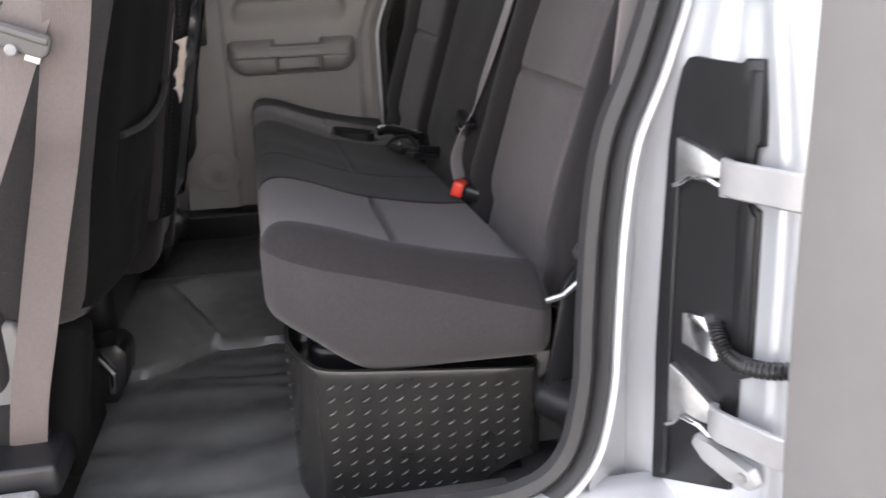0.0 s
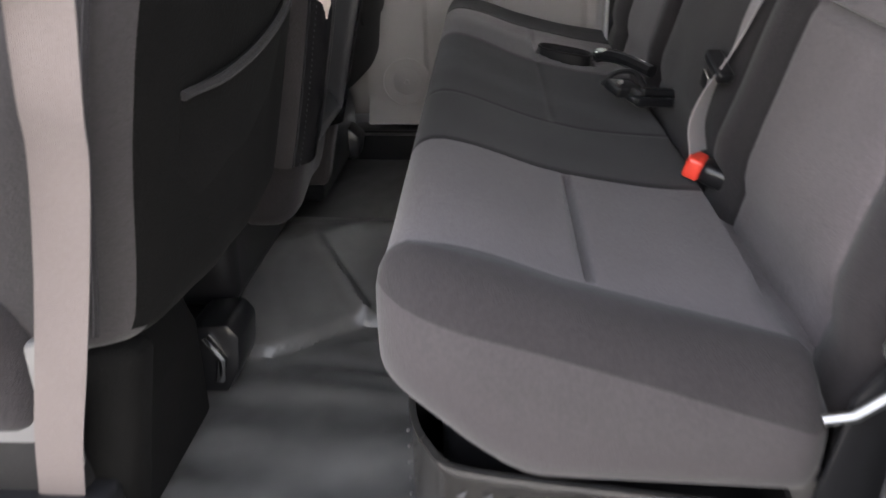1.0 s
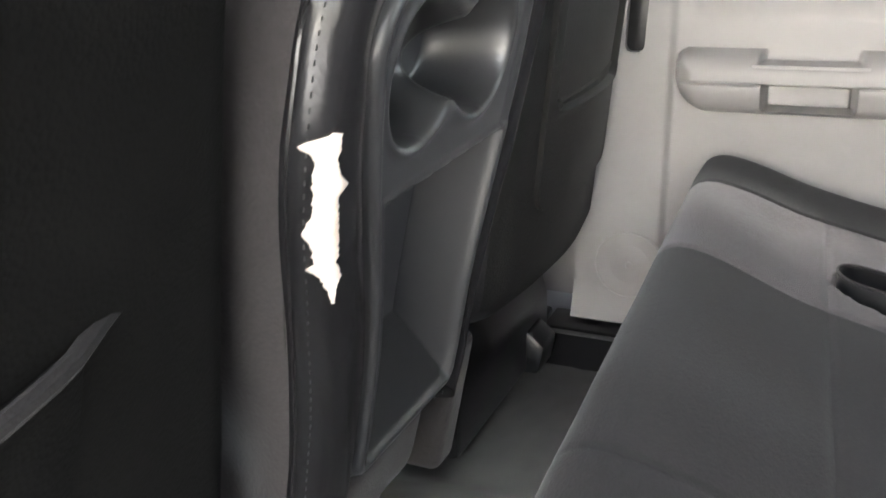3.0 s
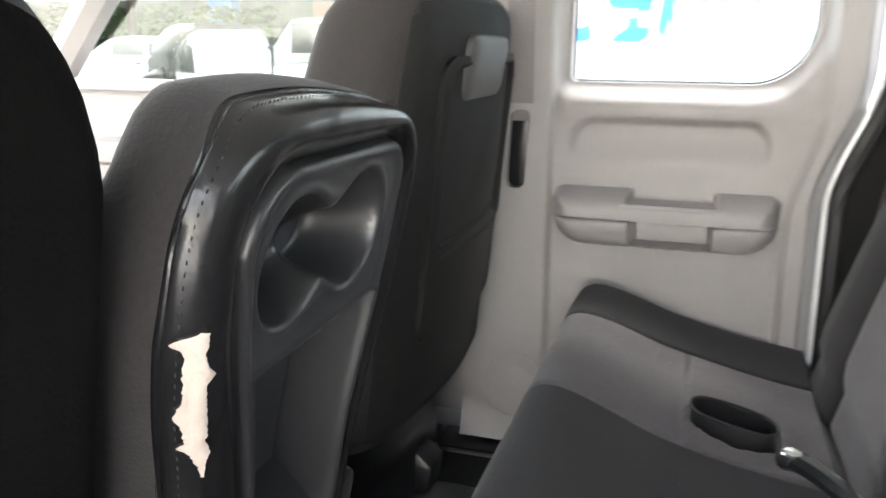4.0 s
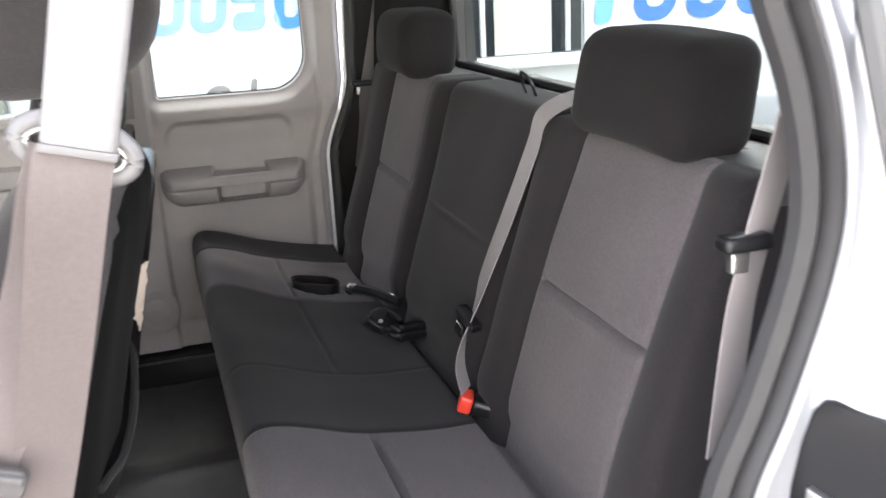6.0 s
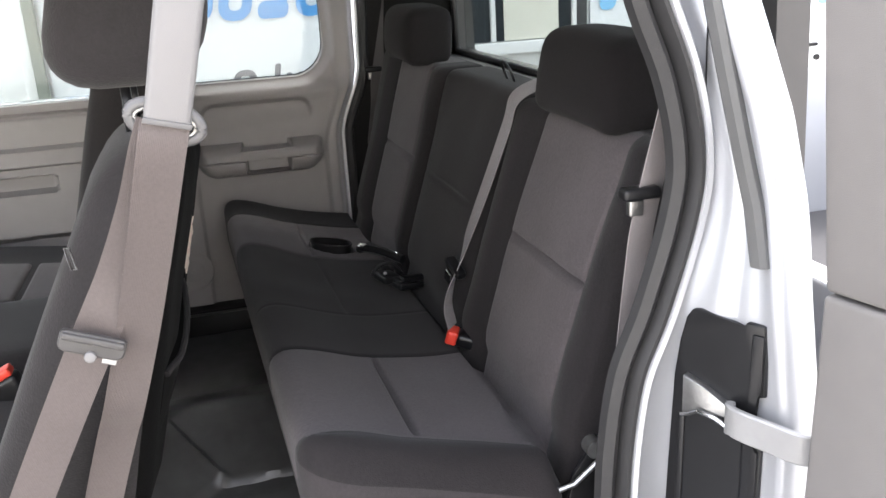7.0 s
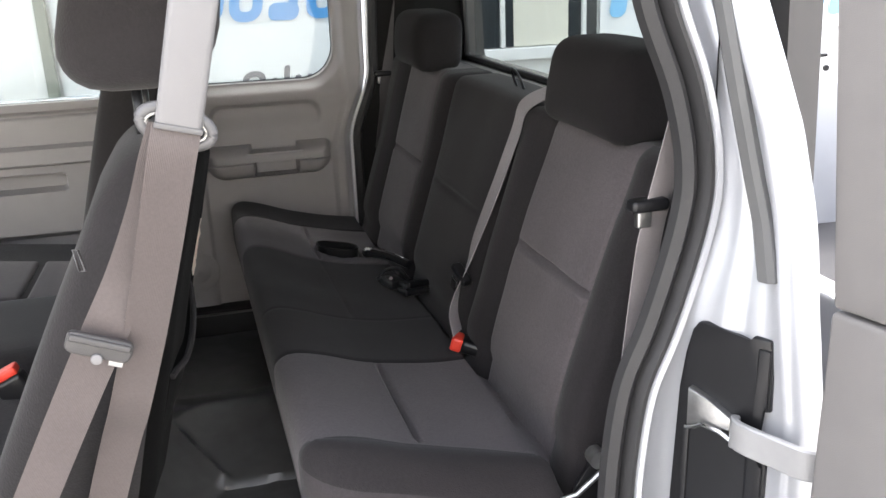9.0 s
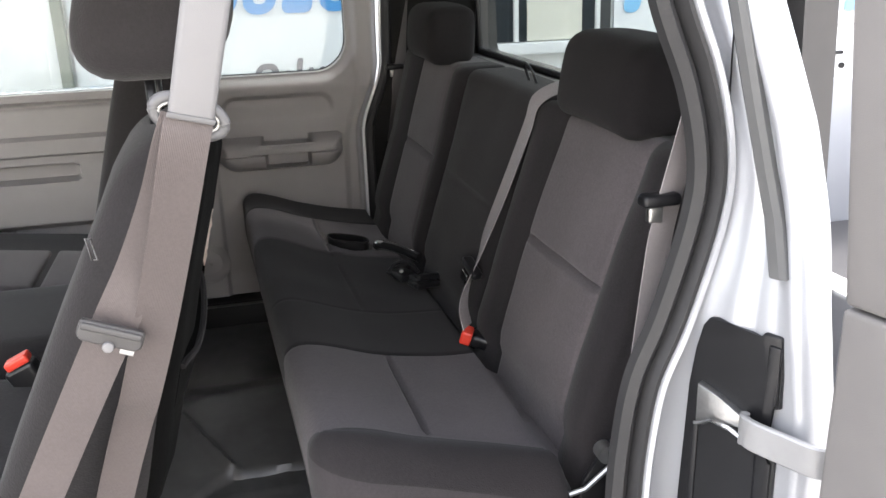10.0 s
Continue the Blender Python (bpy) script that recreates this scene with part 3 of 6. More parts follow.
def far_put(u, z):
    t = (u + 0.70) / 0.58
    x = -0.70 + t * (rear_edge(z) + 0.70)
    y = FAR + 0.012 * smooth((z - 0.98) / 0.1) + 0.03 * smooth((z - 1.08) / 0.3)
    y -= 0.010 * bell(z - 1.03, 0.022) * smooth((x + 0.56) / 0.03)
    d = rect_distance(x, z, -0.515, 0.935, -0.215, 1.004, 0.03)
    y += 0.016 * smooth((0.012 - d) / 0.016) * smooth((z - 0.935) / 0.055)
    # raised margin before and behind the main panel
    y -= 0.012 * smooth((-0.548 - x) / 0.012)
    rr = -0.186 + 0.045 * smooth((z - 0.85) / 0.2)
    y -= 0.014 * smooth((x - rr) / 0.02)
    y += 0.03 * smooth((x - rear_edge(z) + 0.022) / 0.022)
    y -= 0.03 * smooth((0.50 - z) / 0.1)
    y -= 0.016 * bell(math.hypot(x + 0.602, z - 0.537) - 0.0, 0.055)
    # armrest with a handle recess and a lower middle
    d = rect_distance(x, z, -0.546, 0.802, -0.187, 0.897, (0.056, 0.056, 0.02, 0.02))
    h = max(0.0, min(1.0, -d / 0.032))
    arm = 0.056 * math.sqrt(1 - (1 - h) ** 2) - 0.012 * smooth((0.850 - z) / 0.05) * smooth(h)
    arm -= 0.005 * bell(z - 0.851, 0.0022) * smooth(h * 3)
    arm *= 1 - smooth((z - 0.876) / 0.008) * smooth((x + 0.424) / 0.010) * smooth((-0.278 - x) / 0.010)
    d = rect_distance(x, z, -0.414, 0.811, -0.286, 0.852, 0.006)
    arm -= 0.034 * smooth((0.002 - d) / 0.008)
    y -= arm
    if far_window(x, z) < 0.03:
        y += 0.02 * smooth((0.03 - far_window(x, z)) / 0.03)
    return (x, y, z)


far_door = thing("far_rear_door", (-0.4, 0.95, 0.42), "closed rear access door with grey moulded plastic inner trim", "car door")


def hole_uz(u, z):
    x = -0.70 + (u + 0.70) / 0.58 * (rear_edge(z) + 0.70)
    return far_window(x, z)


def slot_uz(u, z):
    return rect_distance(u, z, -0.628, 0.89, -0.596, 1.022, 0.012)


trim_bm = sheet(steps(-0.70, -0.12, 190), steps(0.432, 1.48, 330), far_put, (hole_uz, slot_uz), (0, 0.035, 0))
part("trim_panel", trim_bm, TRIM_GREY, far_door, "grey moulded trim panel")
part("belt_slot", block((-0.64, 0.888, 0.88), (-0.585, 0.93, 1.035), 0.006), PLASTIC, far_door, "black belt slot")
part("slot_lip", prism(rounded(-0.632, 0.886, -0.592, 1.026, (0.012,) * 4), "y", 0.880, 0.885, 0.001), PLASTIC, far_door)


part("pull_handle", prism(rounded(-0.438, 0.8525, -0.264, 0.880, (0.010, 0.010, 0.008, 0.008), 5), "y", 0.8225, 0.850, 0.008, 3), TRIM_GREY, far_door, "grey pull handle bar")
part("release_lever", prism(rounded(-0.406, 0.818, -0.294, 0.848, (0.004,) * 4, 3), "y", 0.850, 0.878, 0.003), TRIM_GREY, far_door)
spk = []
for k, rr in enumerate((0.058, 0.006)):
    spk.append([(-0.602 + rr * math.cos(a * math.tau / 32), 0.846 - 0.0015 * k, 0.537 + rr * math.sin(a * math.tau / 32)) for a in range(32)])
spk_bm = bmesh.new()
for ring in spk:
    tube(ring, 0.0016, 5, spk_bm, closed=True)
bmesh.ops.create_circle(spk_bm, cap_ends=True, segments=32, radius=0.06, matrix=Matrix.Translation((-0.602, 0.852, 0.537)) @ Matrix.Rotation(radians(90), 4, "X"))
part("speaker_grille", spk_bm, TRIM_GREY, far_door, "round grey speaker grille")
glass_far = part("pane", prism(rounded(-0.55, 1.05, -0.14, 1.45, (0.02, 0.09, 0.05, 0.02)), "y", 0.958, 0.962), GLASS, far_door, "clear window glass", False)
glass_far.visible_shadow = False
part("window_gasket", tube([(x, 0.945, z) for x, z in rounded(-0.535, 1.066, -0.15, 1.437, (0.012, 0.097, 0.06, 0.02), 8)], 0.005, 6, closed=True), PLASTIC, far_door, "black window gasket")
edge_pts = [(rear_edge(z) + 0.006, FAR + 0.012, z) for z in steps(0.45, 1.30, 44)]
part("painted_edge", tube(edge_pts, 0.0042, 6), PAINT_WHITE, far_door, "bright painted door edge")
part("edge_seal", tube([(x + 0.018, y + 0.002, z) for x, y, z in edge_pts], 0.014, 8), SEAL, far_door, "black door seal")
part("sill_rail", block((-0.74, 0.80, 0.34), (-0.09, 0.89, 0.425), 0.006), PLASTIC, far_door)
# thin pale strip along the rail's upper edge
part("pale_sill_strip", tube([(-0.73, 0.798, 0.419), (-0.10, 0.798, 0.419)], 0.0035, 8), RING_GREY, far_door, "thin pale strip along the sill rail")
part("outer_skin", block((-0.71, 0.99, 0.05), (-0.06, 1.05, 1.06), 0.01), PAINT, far_door)

# belt guide of the passenger on the far door
guide = thing("passenger_belt_guide", (-0.60, 0.86, 1.25), "passenger shoulder belt on a chrome-edged guide beside the window", "seat belt")
ring_pts = [(-0.60 + 0.030 * math.cos(a * math.tau / 20), 0.83, 1.218 + 0.016 * math.sin(a * math.tau / 20)) for a in range(20)]
part("guide_ring", tube(ring_pts, 0.007, 8, closed=True), CHROME, guide, "chrome belt ring")
part("sleeve", block((-0.628, 0.815, 1.214), (-0.572, 0.838, 1.47), 0.01), PLASTIC, guide, "black sleeve")
part("webbing", strap([(-0.60, 0.828, 1.212), (-0.603, 0.84, 1.12), (-0.612, 0.885, 0.99)], [(1, 0, 0)] * 3, 0.046), WEB_GREY, guide)

# ---- far side: front door ----
front_door = thing("far_front_door", (-1.4, 0.95, 0.42), "closed front passenger door with grey trim and armrest", "car door")


def front_put(x, z):
    y = FAR + 0.02 * smooth((z - 1.0) / 0.06)
    y -= 0.030 * smooth((0.945 - z) / 0.010) * smooth((z - 0.60) / 0.02)
    y += 0.018 * smooth((0.896 - z) / 0.008)
    y += 0.055 * smooth((0.70 - z) / 0.03)
    y -= 0.014 * smooth((z - 1.028) / 0.008)
    y += 0.006 * bell(z - 1.022, 0.004)
    d = rect_distance(x, z, -1.40, 0.818, -0.925, 0.862, 0.012)
    y += 0.045 * smooth((0.004 - d) / 0.007)
    return (x, y, z)


part("trim_panel", sheet(steps(-1.95, -0.712, 150), steps(0.43, 1.055, 220), front_put, (), (0, 0.03, 0)), TRIM_GREY, front_door, "grey moulded trim panel")
part("map_pocket", block((-1.9, 0.83, 0.46), (-0.80, 0.90, 0.64), 0.02), DOOR_GREY, front_door, "dark map pocket")
part("sill_rail", block((-1.95, 0.80, 0.34), (-0.745, 0.89, 0.425), 0.006), PLASTIC, front_door)
part("lock_block", block((-0.735, 0.86, 1.05), (-0.715, 0.89, 1.10), 0.004), PLASTIC, front_door)
part("window_post", block((-0.715, 0.895, 1.05), (-0.685, 0.94, 1.48), 0.006), PLASTIC_DARK, front_door)
fpane = part("pane", block((-1.70, 0.948, 1.045), (-0.70, 0.952, 1.47), 0.001), GLASS, front_door, "clear window glass")
fpane.visible_shadow = False
part("outer_skin", block((-1.96, 0.99, 0.05), (-0.715, 1.05, 1.05), 0.01), PAINT, front_door)
mirror = thing("side_mirror", (-1.44, 1.2, 1.05), "silver side mirror outside the passenger window", "side mirror")
mir_turn = Matrix.Translation((-1.35, 1.15, 1.075)) @ Matrix.Rotation(radians(-25), 4, "Z")


def mirror_shell(grow, x0, x1, bevel):
    bm = prism(rounded(-0.135 - grow, -0.09 - grow, 0.135 + grow, 0.09 + grow, (0.07, 0.055, 0.05, 0.08), 6), "x", x0, x1, bevel, 3)
    bmesh.ops.transform(bm, matrix=mir_turn, verts=bm.verts)
    return bm


part("housing", mirror_shell(0.0, -0.09, 0.0, 0.02), PLASTIC, mirror, "black plastic housing")
part("mirror_glass", mirror_shell(-0.012, -0.01, 0.003, 0.001), MIRROR, mirror, "mirror glass")
part("bracket", tube([(-1.47, 0.99, 1.02), (-1.42, 1.07, 1.07)], 0.022, 8), PLASTIC, mirror)

# ---- roof, rear wall, front of the cab ----
roof = part("roof_lining", sheet(steps(-2.0, 0.24, 30), steps(-0.80, 1.0, 30), lambda x, y: (x, y, 1.50 - 0.05 * ((y - YC) / 0.9) ** 4 - 0.03 * smooth((x - 0.05) / 0.2)), (), (0, 0, 0.02)), HEADLINER)
tagged(roof, "light grey cloth roof lining", "roof lining", kind="structure")
roof_skin = part("roof_skin", rbox((2.1, 1.75, 0.05), 0.02, (8, 8, 1), lambda v: v + Vector((-0.83, YC, 1.555))), PAINT)
tagged(roof_skin, "silver painted roof panel", "roof", kind="structure")
rail = part("roof_rail", prism([(-0.80, 1.45), (-0.80, 1.53), (-0.74, 1.53), (-0.74, 1.47)], "x", -1.9, 0.05, 0.008), PLASTIC_DARK)
tagged(rail, "dark roof rail over the door opening", "roof rail", kind="structure")

RW = (-0.60, 1.112, 0.80, 1.42)


def back_wall(y, z):
    return (0.225 - 0.04 * (z - 1.1), y, z)


rear_wall = part("rear_wall", sheet(steps(-0.69, 1.0, 86), steps(0.38, 1.49, 56), back_wall, (lambda y, z: rect_distance(y, z, *RW, 0.015),), (0.05, 0, 0)), PLASTIC_DARK)
tagged(rear_wall, "dark rear wall of the cab with the rear window", "wall", kind="structure")
rear_window = thing("rear_window", (0.24, 0.1, 1.11), "wide rear window with a black rubber frame", "window", kind="structure")
part("window_frame", tube([(0.222 - 0.04 * (z - 1.1), y, z) for y, z in rounded(*[RW[0], RW[1], RW[2], RW[3]], (0.015,) * 4)], 0.009, 8, closed=True), PLASTIC, rear_window)
rear_pane = part("pane", block((0.246, -0.62, 1.10), (0.25, 0.82, 1.43), 0.001), GLASS, rear_window, "clear window glass")
rear_pane.visible_shadow = False
shelf = part("rear_shelf", block((0.11, -0.64, 1.07), (0.23, 0.84, 1.105), 0.01, None, None, (2, 10, 1)), PLASTIC_DARK)
tagged(shelf, "dark plastic ledge under the rear window", "ledge", kind="structure")


def quarter(side):
    """The dark trim between a door's edge and the rear window."""
    y0 = 0.86 if side > 0 else -0.79

    def put(u, z):
        x = rear_edge(z) + 0.03 + u * (0.235 - rear_edge(z) - 0.03)
        if side < 0:
            return (0.05 + 0.11 * u - 0.03 * u * smooth((z - 1.0) / 0.4), -0.80 + 0.11 * u, z)
        return (x, y0 + 0.03 - (0.07 * smooth(u * 1.4) + 0.03 * bell(u - 0.35, 0.12)), z)
    ob = part("quarter_trim", sheet(steps(0, 1, 16), steps(0.40, 1.48, 40), put), QUARTER)
    return tagged(ob, "dark plastic trim beside the rear seat", "trim", kind="structure")


quarter(1), quarter(-1)

dash = part("dashboard", block((-2.05, -0.70, 0.45), (-1.72, 0.92, 0.98), 0.06, None, None, (4, 10, 5)), PLASTIC_DARK)
tagged(dash, "dark grey plastic dashboard under the windscreen", "dashboard", kind="structure")
for s in (-1, 1):
    pil = part("windscreen_pillar", tube([(-1.72, YC + s * 0.85, 0.95), (-1.46, YC + s * 0.82, 1.25), (-1.25, YC + s * 0.76, 1.50)], 0.04, 8), TRIM_GREY)
    tagged(pil, "grey trimmed pillar beside the windscreen", "pillar", kind="structure")

# ---- rear bench ----
RAKE = 0.32


def groove(d, depth=0.006, w=0.006):
    return -depth * bell(d, w)


def slew(x, y):
    """How far the cushion's inner seams run askew."""
    return 0.16 * (x + 0.43) * smooth((y + 0.5) / 0.2) * smooth((0.3 - y) / 0.3)


def insert_bow(x):
    """How far the near panel's outer edge bows out towards its ends."""
    return 0.03 * min(1.0, ((x + 0.26) / 0.17) ** 2)


def cushion_put(v):
    """From a box about the origin to the bench's cushion: high front edge, falling to the back, with seams."""
    x, y, z = v
    X, Y = x - 0.213, y + 0.105
    if X > -0.20:
        X -= (X + 0.20) * 0.42 * smooth((-0.45 - Y) / 0.12)
    top = 0.655 + 0.085 * smooth((-X - 0.02) / 0.50) + 0.012 * smooth((-X - 0.28) / 0.12)
    front = 0.045 * max(0.0, min(1.0, (Y + 0.55) / 1.3))
    bottom = 0.535 + 0.075 * smooth((-0.30 - X) / 0.14)
    k = z / 0.15 + 0.5
    Z = bottom + (top - bottom) * k
    up = smooth((k - 0.6) / 0.4)
    inner = smooth((Y + 0.60) / 0.05) * smooth((0.66 - Y) / 0.04)
    Z -= 0.010 * up * inner * bell(X + 0.22, 0.16)
    Z += up * 0.010 * bell(Y + 0.62, 0.035)
    for seam in (-0.272, 0.385, 0.675):
        Z += up * groove(Y - seam, 0.0035, 0.004)
    for a, b in ((-0.555, -0.272), (0.385, 0.675), (-0.05, 0.385)):
        Z += up * groove(X + 0.262, 0.017 if b < 0 else (0.006 if a > 0 else 0.003), 0.005) * smooth((Y - a) / 0.02) * smooth((b - Y) / 0.02)
    Z += up * groove(Y + 0.05, 0.0018, 0.004) * smooth((Y + 0.25) / 0.02)
    Z -= up * 0.055 * smooth((1.0 - math.hypot((X + 0.200) / 0.060, (Y - 0.484) / 0.052)) / 0.22)
    Z -= up * 0.034 * smooth((X + 0.092) / 0.022)
    Z += up * 0.0025 * noise.noise((X * 9, Y * 9, 1.0))
    Y -= insert_bow(X - front) * bell(Y + 0.562, 0.05)
    X -= front
    Y += slew(X, Y)
    # the near end swells outwards half way up
    if Y < -0.60:
        Y -= 0.014 * math.sin(math.pi * max(0, min(1, k)))
        Y += 0.03 * smooth((-0.36 - X) / 0.12)
    return Vector((X, Y, Z))


def split_by(bm, pick, names):
    """Divides a mesh into one for each name that pick(face centre, normal) gives."""
    out = {}
    for nme in names:
        c = bm.copy()
        bmesh.ops.delete(c, geom=[f for f in c.faces if pick(f.calc_center_median(), f.normal) != nme], context="FACES")
        out[nme] = c
    bm.free()
    return out


bench = thing("rear_bench_seat", (-0.2, YC, 0.39), "three-place rear bench in black and charcoal cloth", "bench seat")
seams_y = [s - 0.105 for y in (-0.562, -0.272, 0.385, 0.675, -0.05) for s in (y - 0.008, y - 0.004, y, y + 0.004, y + 0.008)]
seam_x = [-0.262 + 0.213 + s for s in (-0.010, -0.005, 0, 0.005, 0.010)] + [round(x + 0.213, 4) for x in steps(-0.302, -0.160, 18)]
seams_y += [round(y - 0.105, 4) for y in steps(0.405, 0.535, 18)]
cush = rbox((0.47, 1.54, 0.15), 0.042, (22, 60, 5), cushion_put, None, (seam_x, seams_y, ()))
near_end = [f for f in cush.faces if f.calc_center_median().y < -0.59]
near_end += list({e for f in near_end for e in f.edges} | {v for f in near_end for v in f.verts})
bmesh.ops.bisect_plane(cush, geom=near_end, dist=1e-5, plane_co=(-0.38, 0, 0.700), plane_no=(0.295, 0, 1))
cush.normal_update()


def cush_pick(c, n):
    top = c.z > 0.60 + 0.06 * smooth((-0.30 - c.x) / 0.14) and n.z > -0.2
    if c.y < -0.59 and c.z < 0.700 - 0.295 * (c.x + 0.38):
        return "side_near"
    y = c.y - slew(c.x, c.y)
    if -0.562 - insert_bow(c.x) < y < -0.272 and top:
        return "insert_near"
    if 0.385 < y < 0.675 and top:
        return "insert_far"
    if -0.272 <= y <= 0.385:
        return "centre_cushion"
    return "bolster_near" if c.y < 0 else "bolster_far"


pieces = split_by(cush, cush_pick, ("insert_near", "insert_far", "centre_cushion", "bolster_near", "bolster_far", "side_near"))
part("seat_insert", pieces["insert_near"], CLOTH_GREY, bench, "charcoal woven cloth seat panel")
part("seat_insert", pieces["insert_far"], CLOTH_GREY, bench, "charcoal woven cloth seat panel")
part("centre_cushion", pieces["centre_cushion"], CLOTH_DARK, bench, "black cloth centre cushion")
part("seat_bolster", pieces["bolster_near"], CLOTH_DARK, bench, "black cloth bolster")
part("seat_bolster", pieces["bolster_far"], CLOTH_DARK, bench, "black cloth bolster")
# side panel's paler colour holds the light from the open door
part("side_panel", pieces["side_near"], CLOTH_LIT, bench, "black cloth side panel lightened for door light")
base_bm = block((-0.40, -0.58, 0.44), (-0.02, 0.84, 0.56), 0.02)
part("seat_base", base_bm, PLASTIC, bench, "black steel seat base")


def askew(v):
    """The bench's back stands a little forward and higher towards the far side."""
    return Vector((v.x + 0.012 - 0.052 * (v.y + 0.4) - 0.09 * max(0.0, v.z - 0.9) * smooth((v.y - 0.1) / 0.3), v.y, v.z - 0.004 + 0.031 * (v.y + 0.4)))


def back_put(y0, y1, z0, z1, thick, ins=None, seam=True, bulge=0.018):
    """Backrest: a raked pad with a bulged face; ins: the edges of its panel."""
    h, w = z1 - z0, y1 - y0

    def put(v):
        x, y, z = v
        Y, Z = (y0 + y1) / 2 + y, (z0 + z1) / 2 + z
        face = smooth((-x / thick + 0.1) / 0.4)
        t = (Z - z0) / h
        b = bulge * math.sin(math.pi * max(0, min(1, t))) * (1 - (2 * y / w) ** 4)
        if ins:
            bol = 0.016 * (smooth((ins[0] - Y) / 0.05) + smooth((Y - ins[1]) / 0.05))
            b = 0.6 * b + bol
            b += groove(Y - ins[0], 0.006, 0.005) + groove(Y - ins[1], 0.006, 0.005)
            if seam:
                b += groove(Z - 0.888, 0.014, 0.005) * smooth((Y - ins[0]) / 0.01) * smooth((ins[1] - Y) / 0.01)
        elif seam:
            b += groove(Z - 0.89, 0.005, 0.006) * bell(y, w * 0.33)
        b -= 0.014 * smooth((0.70 - Z) / 0.04)
        b += 0.0022 * noise.noise((Y * 11, Z * 11, 5.0))
        X = RAKE * (Z - 0.888) + thick / 2 + x - face * b
        return askew(Vector((X, Y, Z)))
    return put


def backrest(name, y0, y1, z1, ins, label):
    z0, thick = 0.60, 0.11
    put = back_put(y0, y1, z0, z1, thick, ins)
    mid = (y0 + y1) / 2
    ey = []
    if ins:
        ey = [s - mid for y in ins for s in (y - 0.008, y - 0.004, y, y + 0.004, y + 0.008)]
    ez = [0.888 - (z0 + z1) / 2 + s for s in (-0.012, -0.007, -0.003, 0.0, 0.003, 0.007, 0.012)]
    bm = rbox((thick, y1 - y0, z1 - z0), 0.022, (3, 18, 22), put, None, ((), ey, ez))
    bm.normal_update()
    root = part(name, bmesh.new(), CLOTH_DARK, bench, label)
    if not ins:
        me = root.data
        for f in bm.faces:
            f.smooth = True
        bm.to_mesh(me)
        bm.free()
        return root

    def pick(c, n):
        return "panel" if ins[0] < c.y < ins[1] and n.x < 0.15 and c.x < RAKE * (c.z - 0.888) + 0.06 + 0.012 - 0.06 * (c.y + 0.4) else "rest"
    two = split_by(bm, pick, ("panel", "rest"))
    for f in two["rest"].faces:
        f.smooth = True
    two["rest"].to_mesh(root.data)
    two["rest"].free()
    part("panel", two["panel"], CLOTH_GREY, root, "charcoal woven cloth panel")
    return root


backrest("backrest", -0.628, -0.155, 1.112, (-0.540, -0.258), "near backrest in black cloth with a charcoal panel")
backrest("backrest", -0.153, 0.2715, 1.112, None, "black cloth centre backrest")
backrest("backrest", 0.2725, 0.74, 1.112, (0.352, 0.60), "far backrest in black cloth with a charcoal panel")


def rear_headrest(y0, y1, z0, z1, label, back=0.105):
    hr = thing("headrest", ((0.09), (y0 + y1) / 2, z0), label, "headrest", "headrests of the rear bench")
    zc, yc = (z0 + z1) / 2, (y0 + y1) / 2
    w, h = y1 - y0, z1 - z0

    def put(v):
        x, y, z = v
        t = z / h + 0.5
        b = 0.014 * (1 - (2 * y / w) ** 2) * math.sin(math.pi * max(0.05, min(1, t)))
        X = back + RAKE * 0.5 * (z) + x - (b if x < 0 else -b * 0.3)
        return askew(Vector((X, yc + y * (1 - 0.05 * t), zc + z + 0.006 * (1 - (2 * y / w) ** 2))))
    # pad in the shade-darkened copy of the bench cloth
    part("pad", rbox((0.115, w, h), 0.032, (4, 10, 8), put), CLOTH_SHADED, hr, "black cloth pad")
    for s in (-0.07, 0.07):
        part("post", tube([askew(Vector((0.115, yc + s, z0 - 0.05))), askew(Vector((0.115, yc + s, z0 + 0.03)))], 0.006, 8), CHROME, hr)
    return hr


rear_headrest(-0.524, -0.25, 1.102, 1.246, "black cloth headrest on the near backrest")
rear_headrest(0.372, 0.605, 1.100, 1.236, "black cloth headrest on the far backrest", 0.088)

# steel hinge lever at the bench's near corner
lever = thing("seat_hinge", (-0.03, -0.67, 0.60), "steel folding hinge at the corner of the rear bench", "seat hinge")
part("side_plate", prism([(-0.085, 0.50), (-0.06, 0.64), (-0.02, 0.70), (0.0, 0.68), (-0.01, 0.50)], "y", -0.668, -0.660, 0.002), PLASTIC, lever, "black steel plate")
part("lever", tube([(-0.085, -0.674, 0.626), (-0.062, -0.676, 0.632), (-0.022, -0.676, 0.664)], 0.0045, 8), ZINC, lever, "steel lever")
part("pivot", tube([(-0.03, -0.682, 0.685), (-0.03, -0.66, 0.685)], 0.014, 14), ZINC, lever, "zinc pivot bolt")
part("foot", prism([(-0.09, 0.40), (-0.09, 0.54), (-0.055, 0.54), (-0.05, 0.40)], "y", -0.64, -0.62, 0.003), PLASTIC_DARK, lever)
jack = thing("jack", (-0.02, -0.70, 0.40), "dark jack with a knurled steel end beside the bench", "jack")
part("body", tube([(-0.075, -0.64, 0.475), (-0.035, -0.70, 0.472)], 0.034, 16), PLASTIC, jack)
part("cap", tube([(-0.035, -0.70, 0.472), (-0.028, -0.708, 0.471)], 0.022, 14), ZINC, jack, "steel end cap")

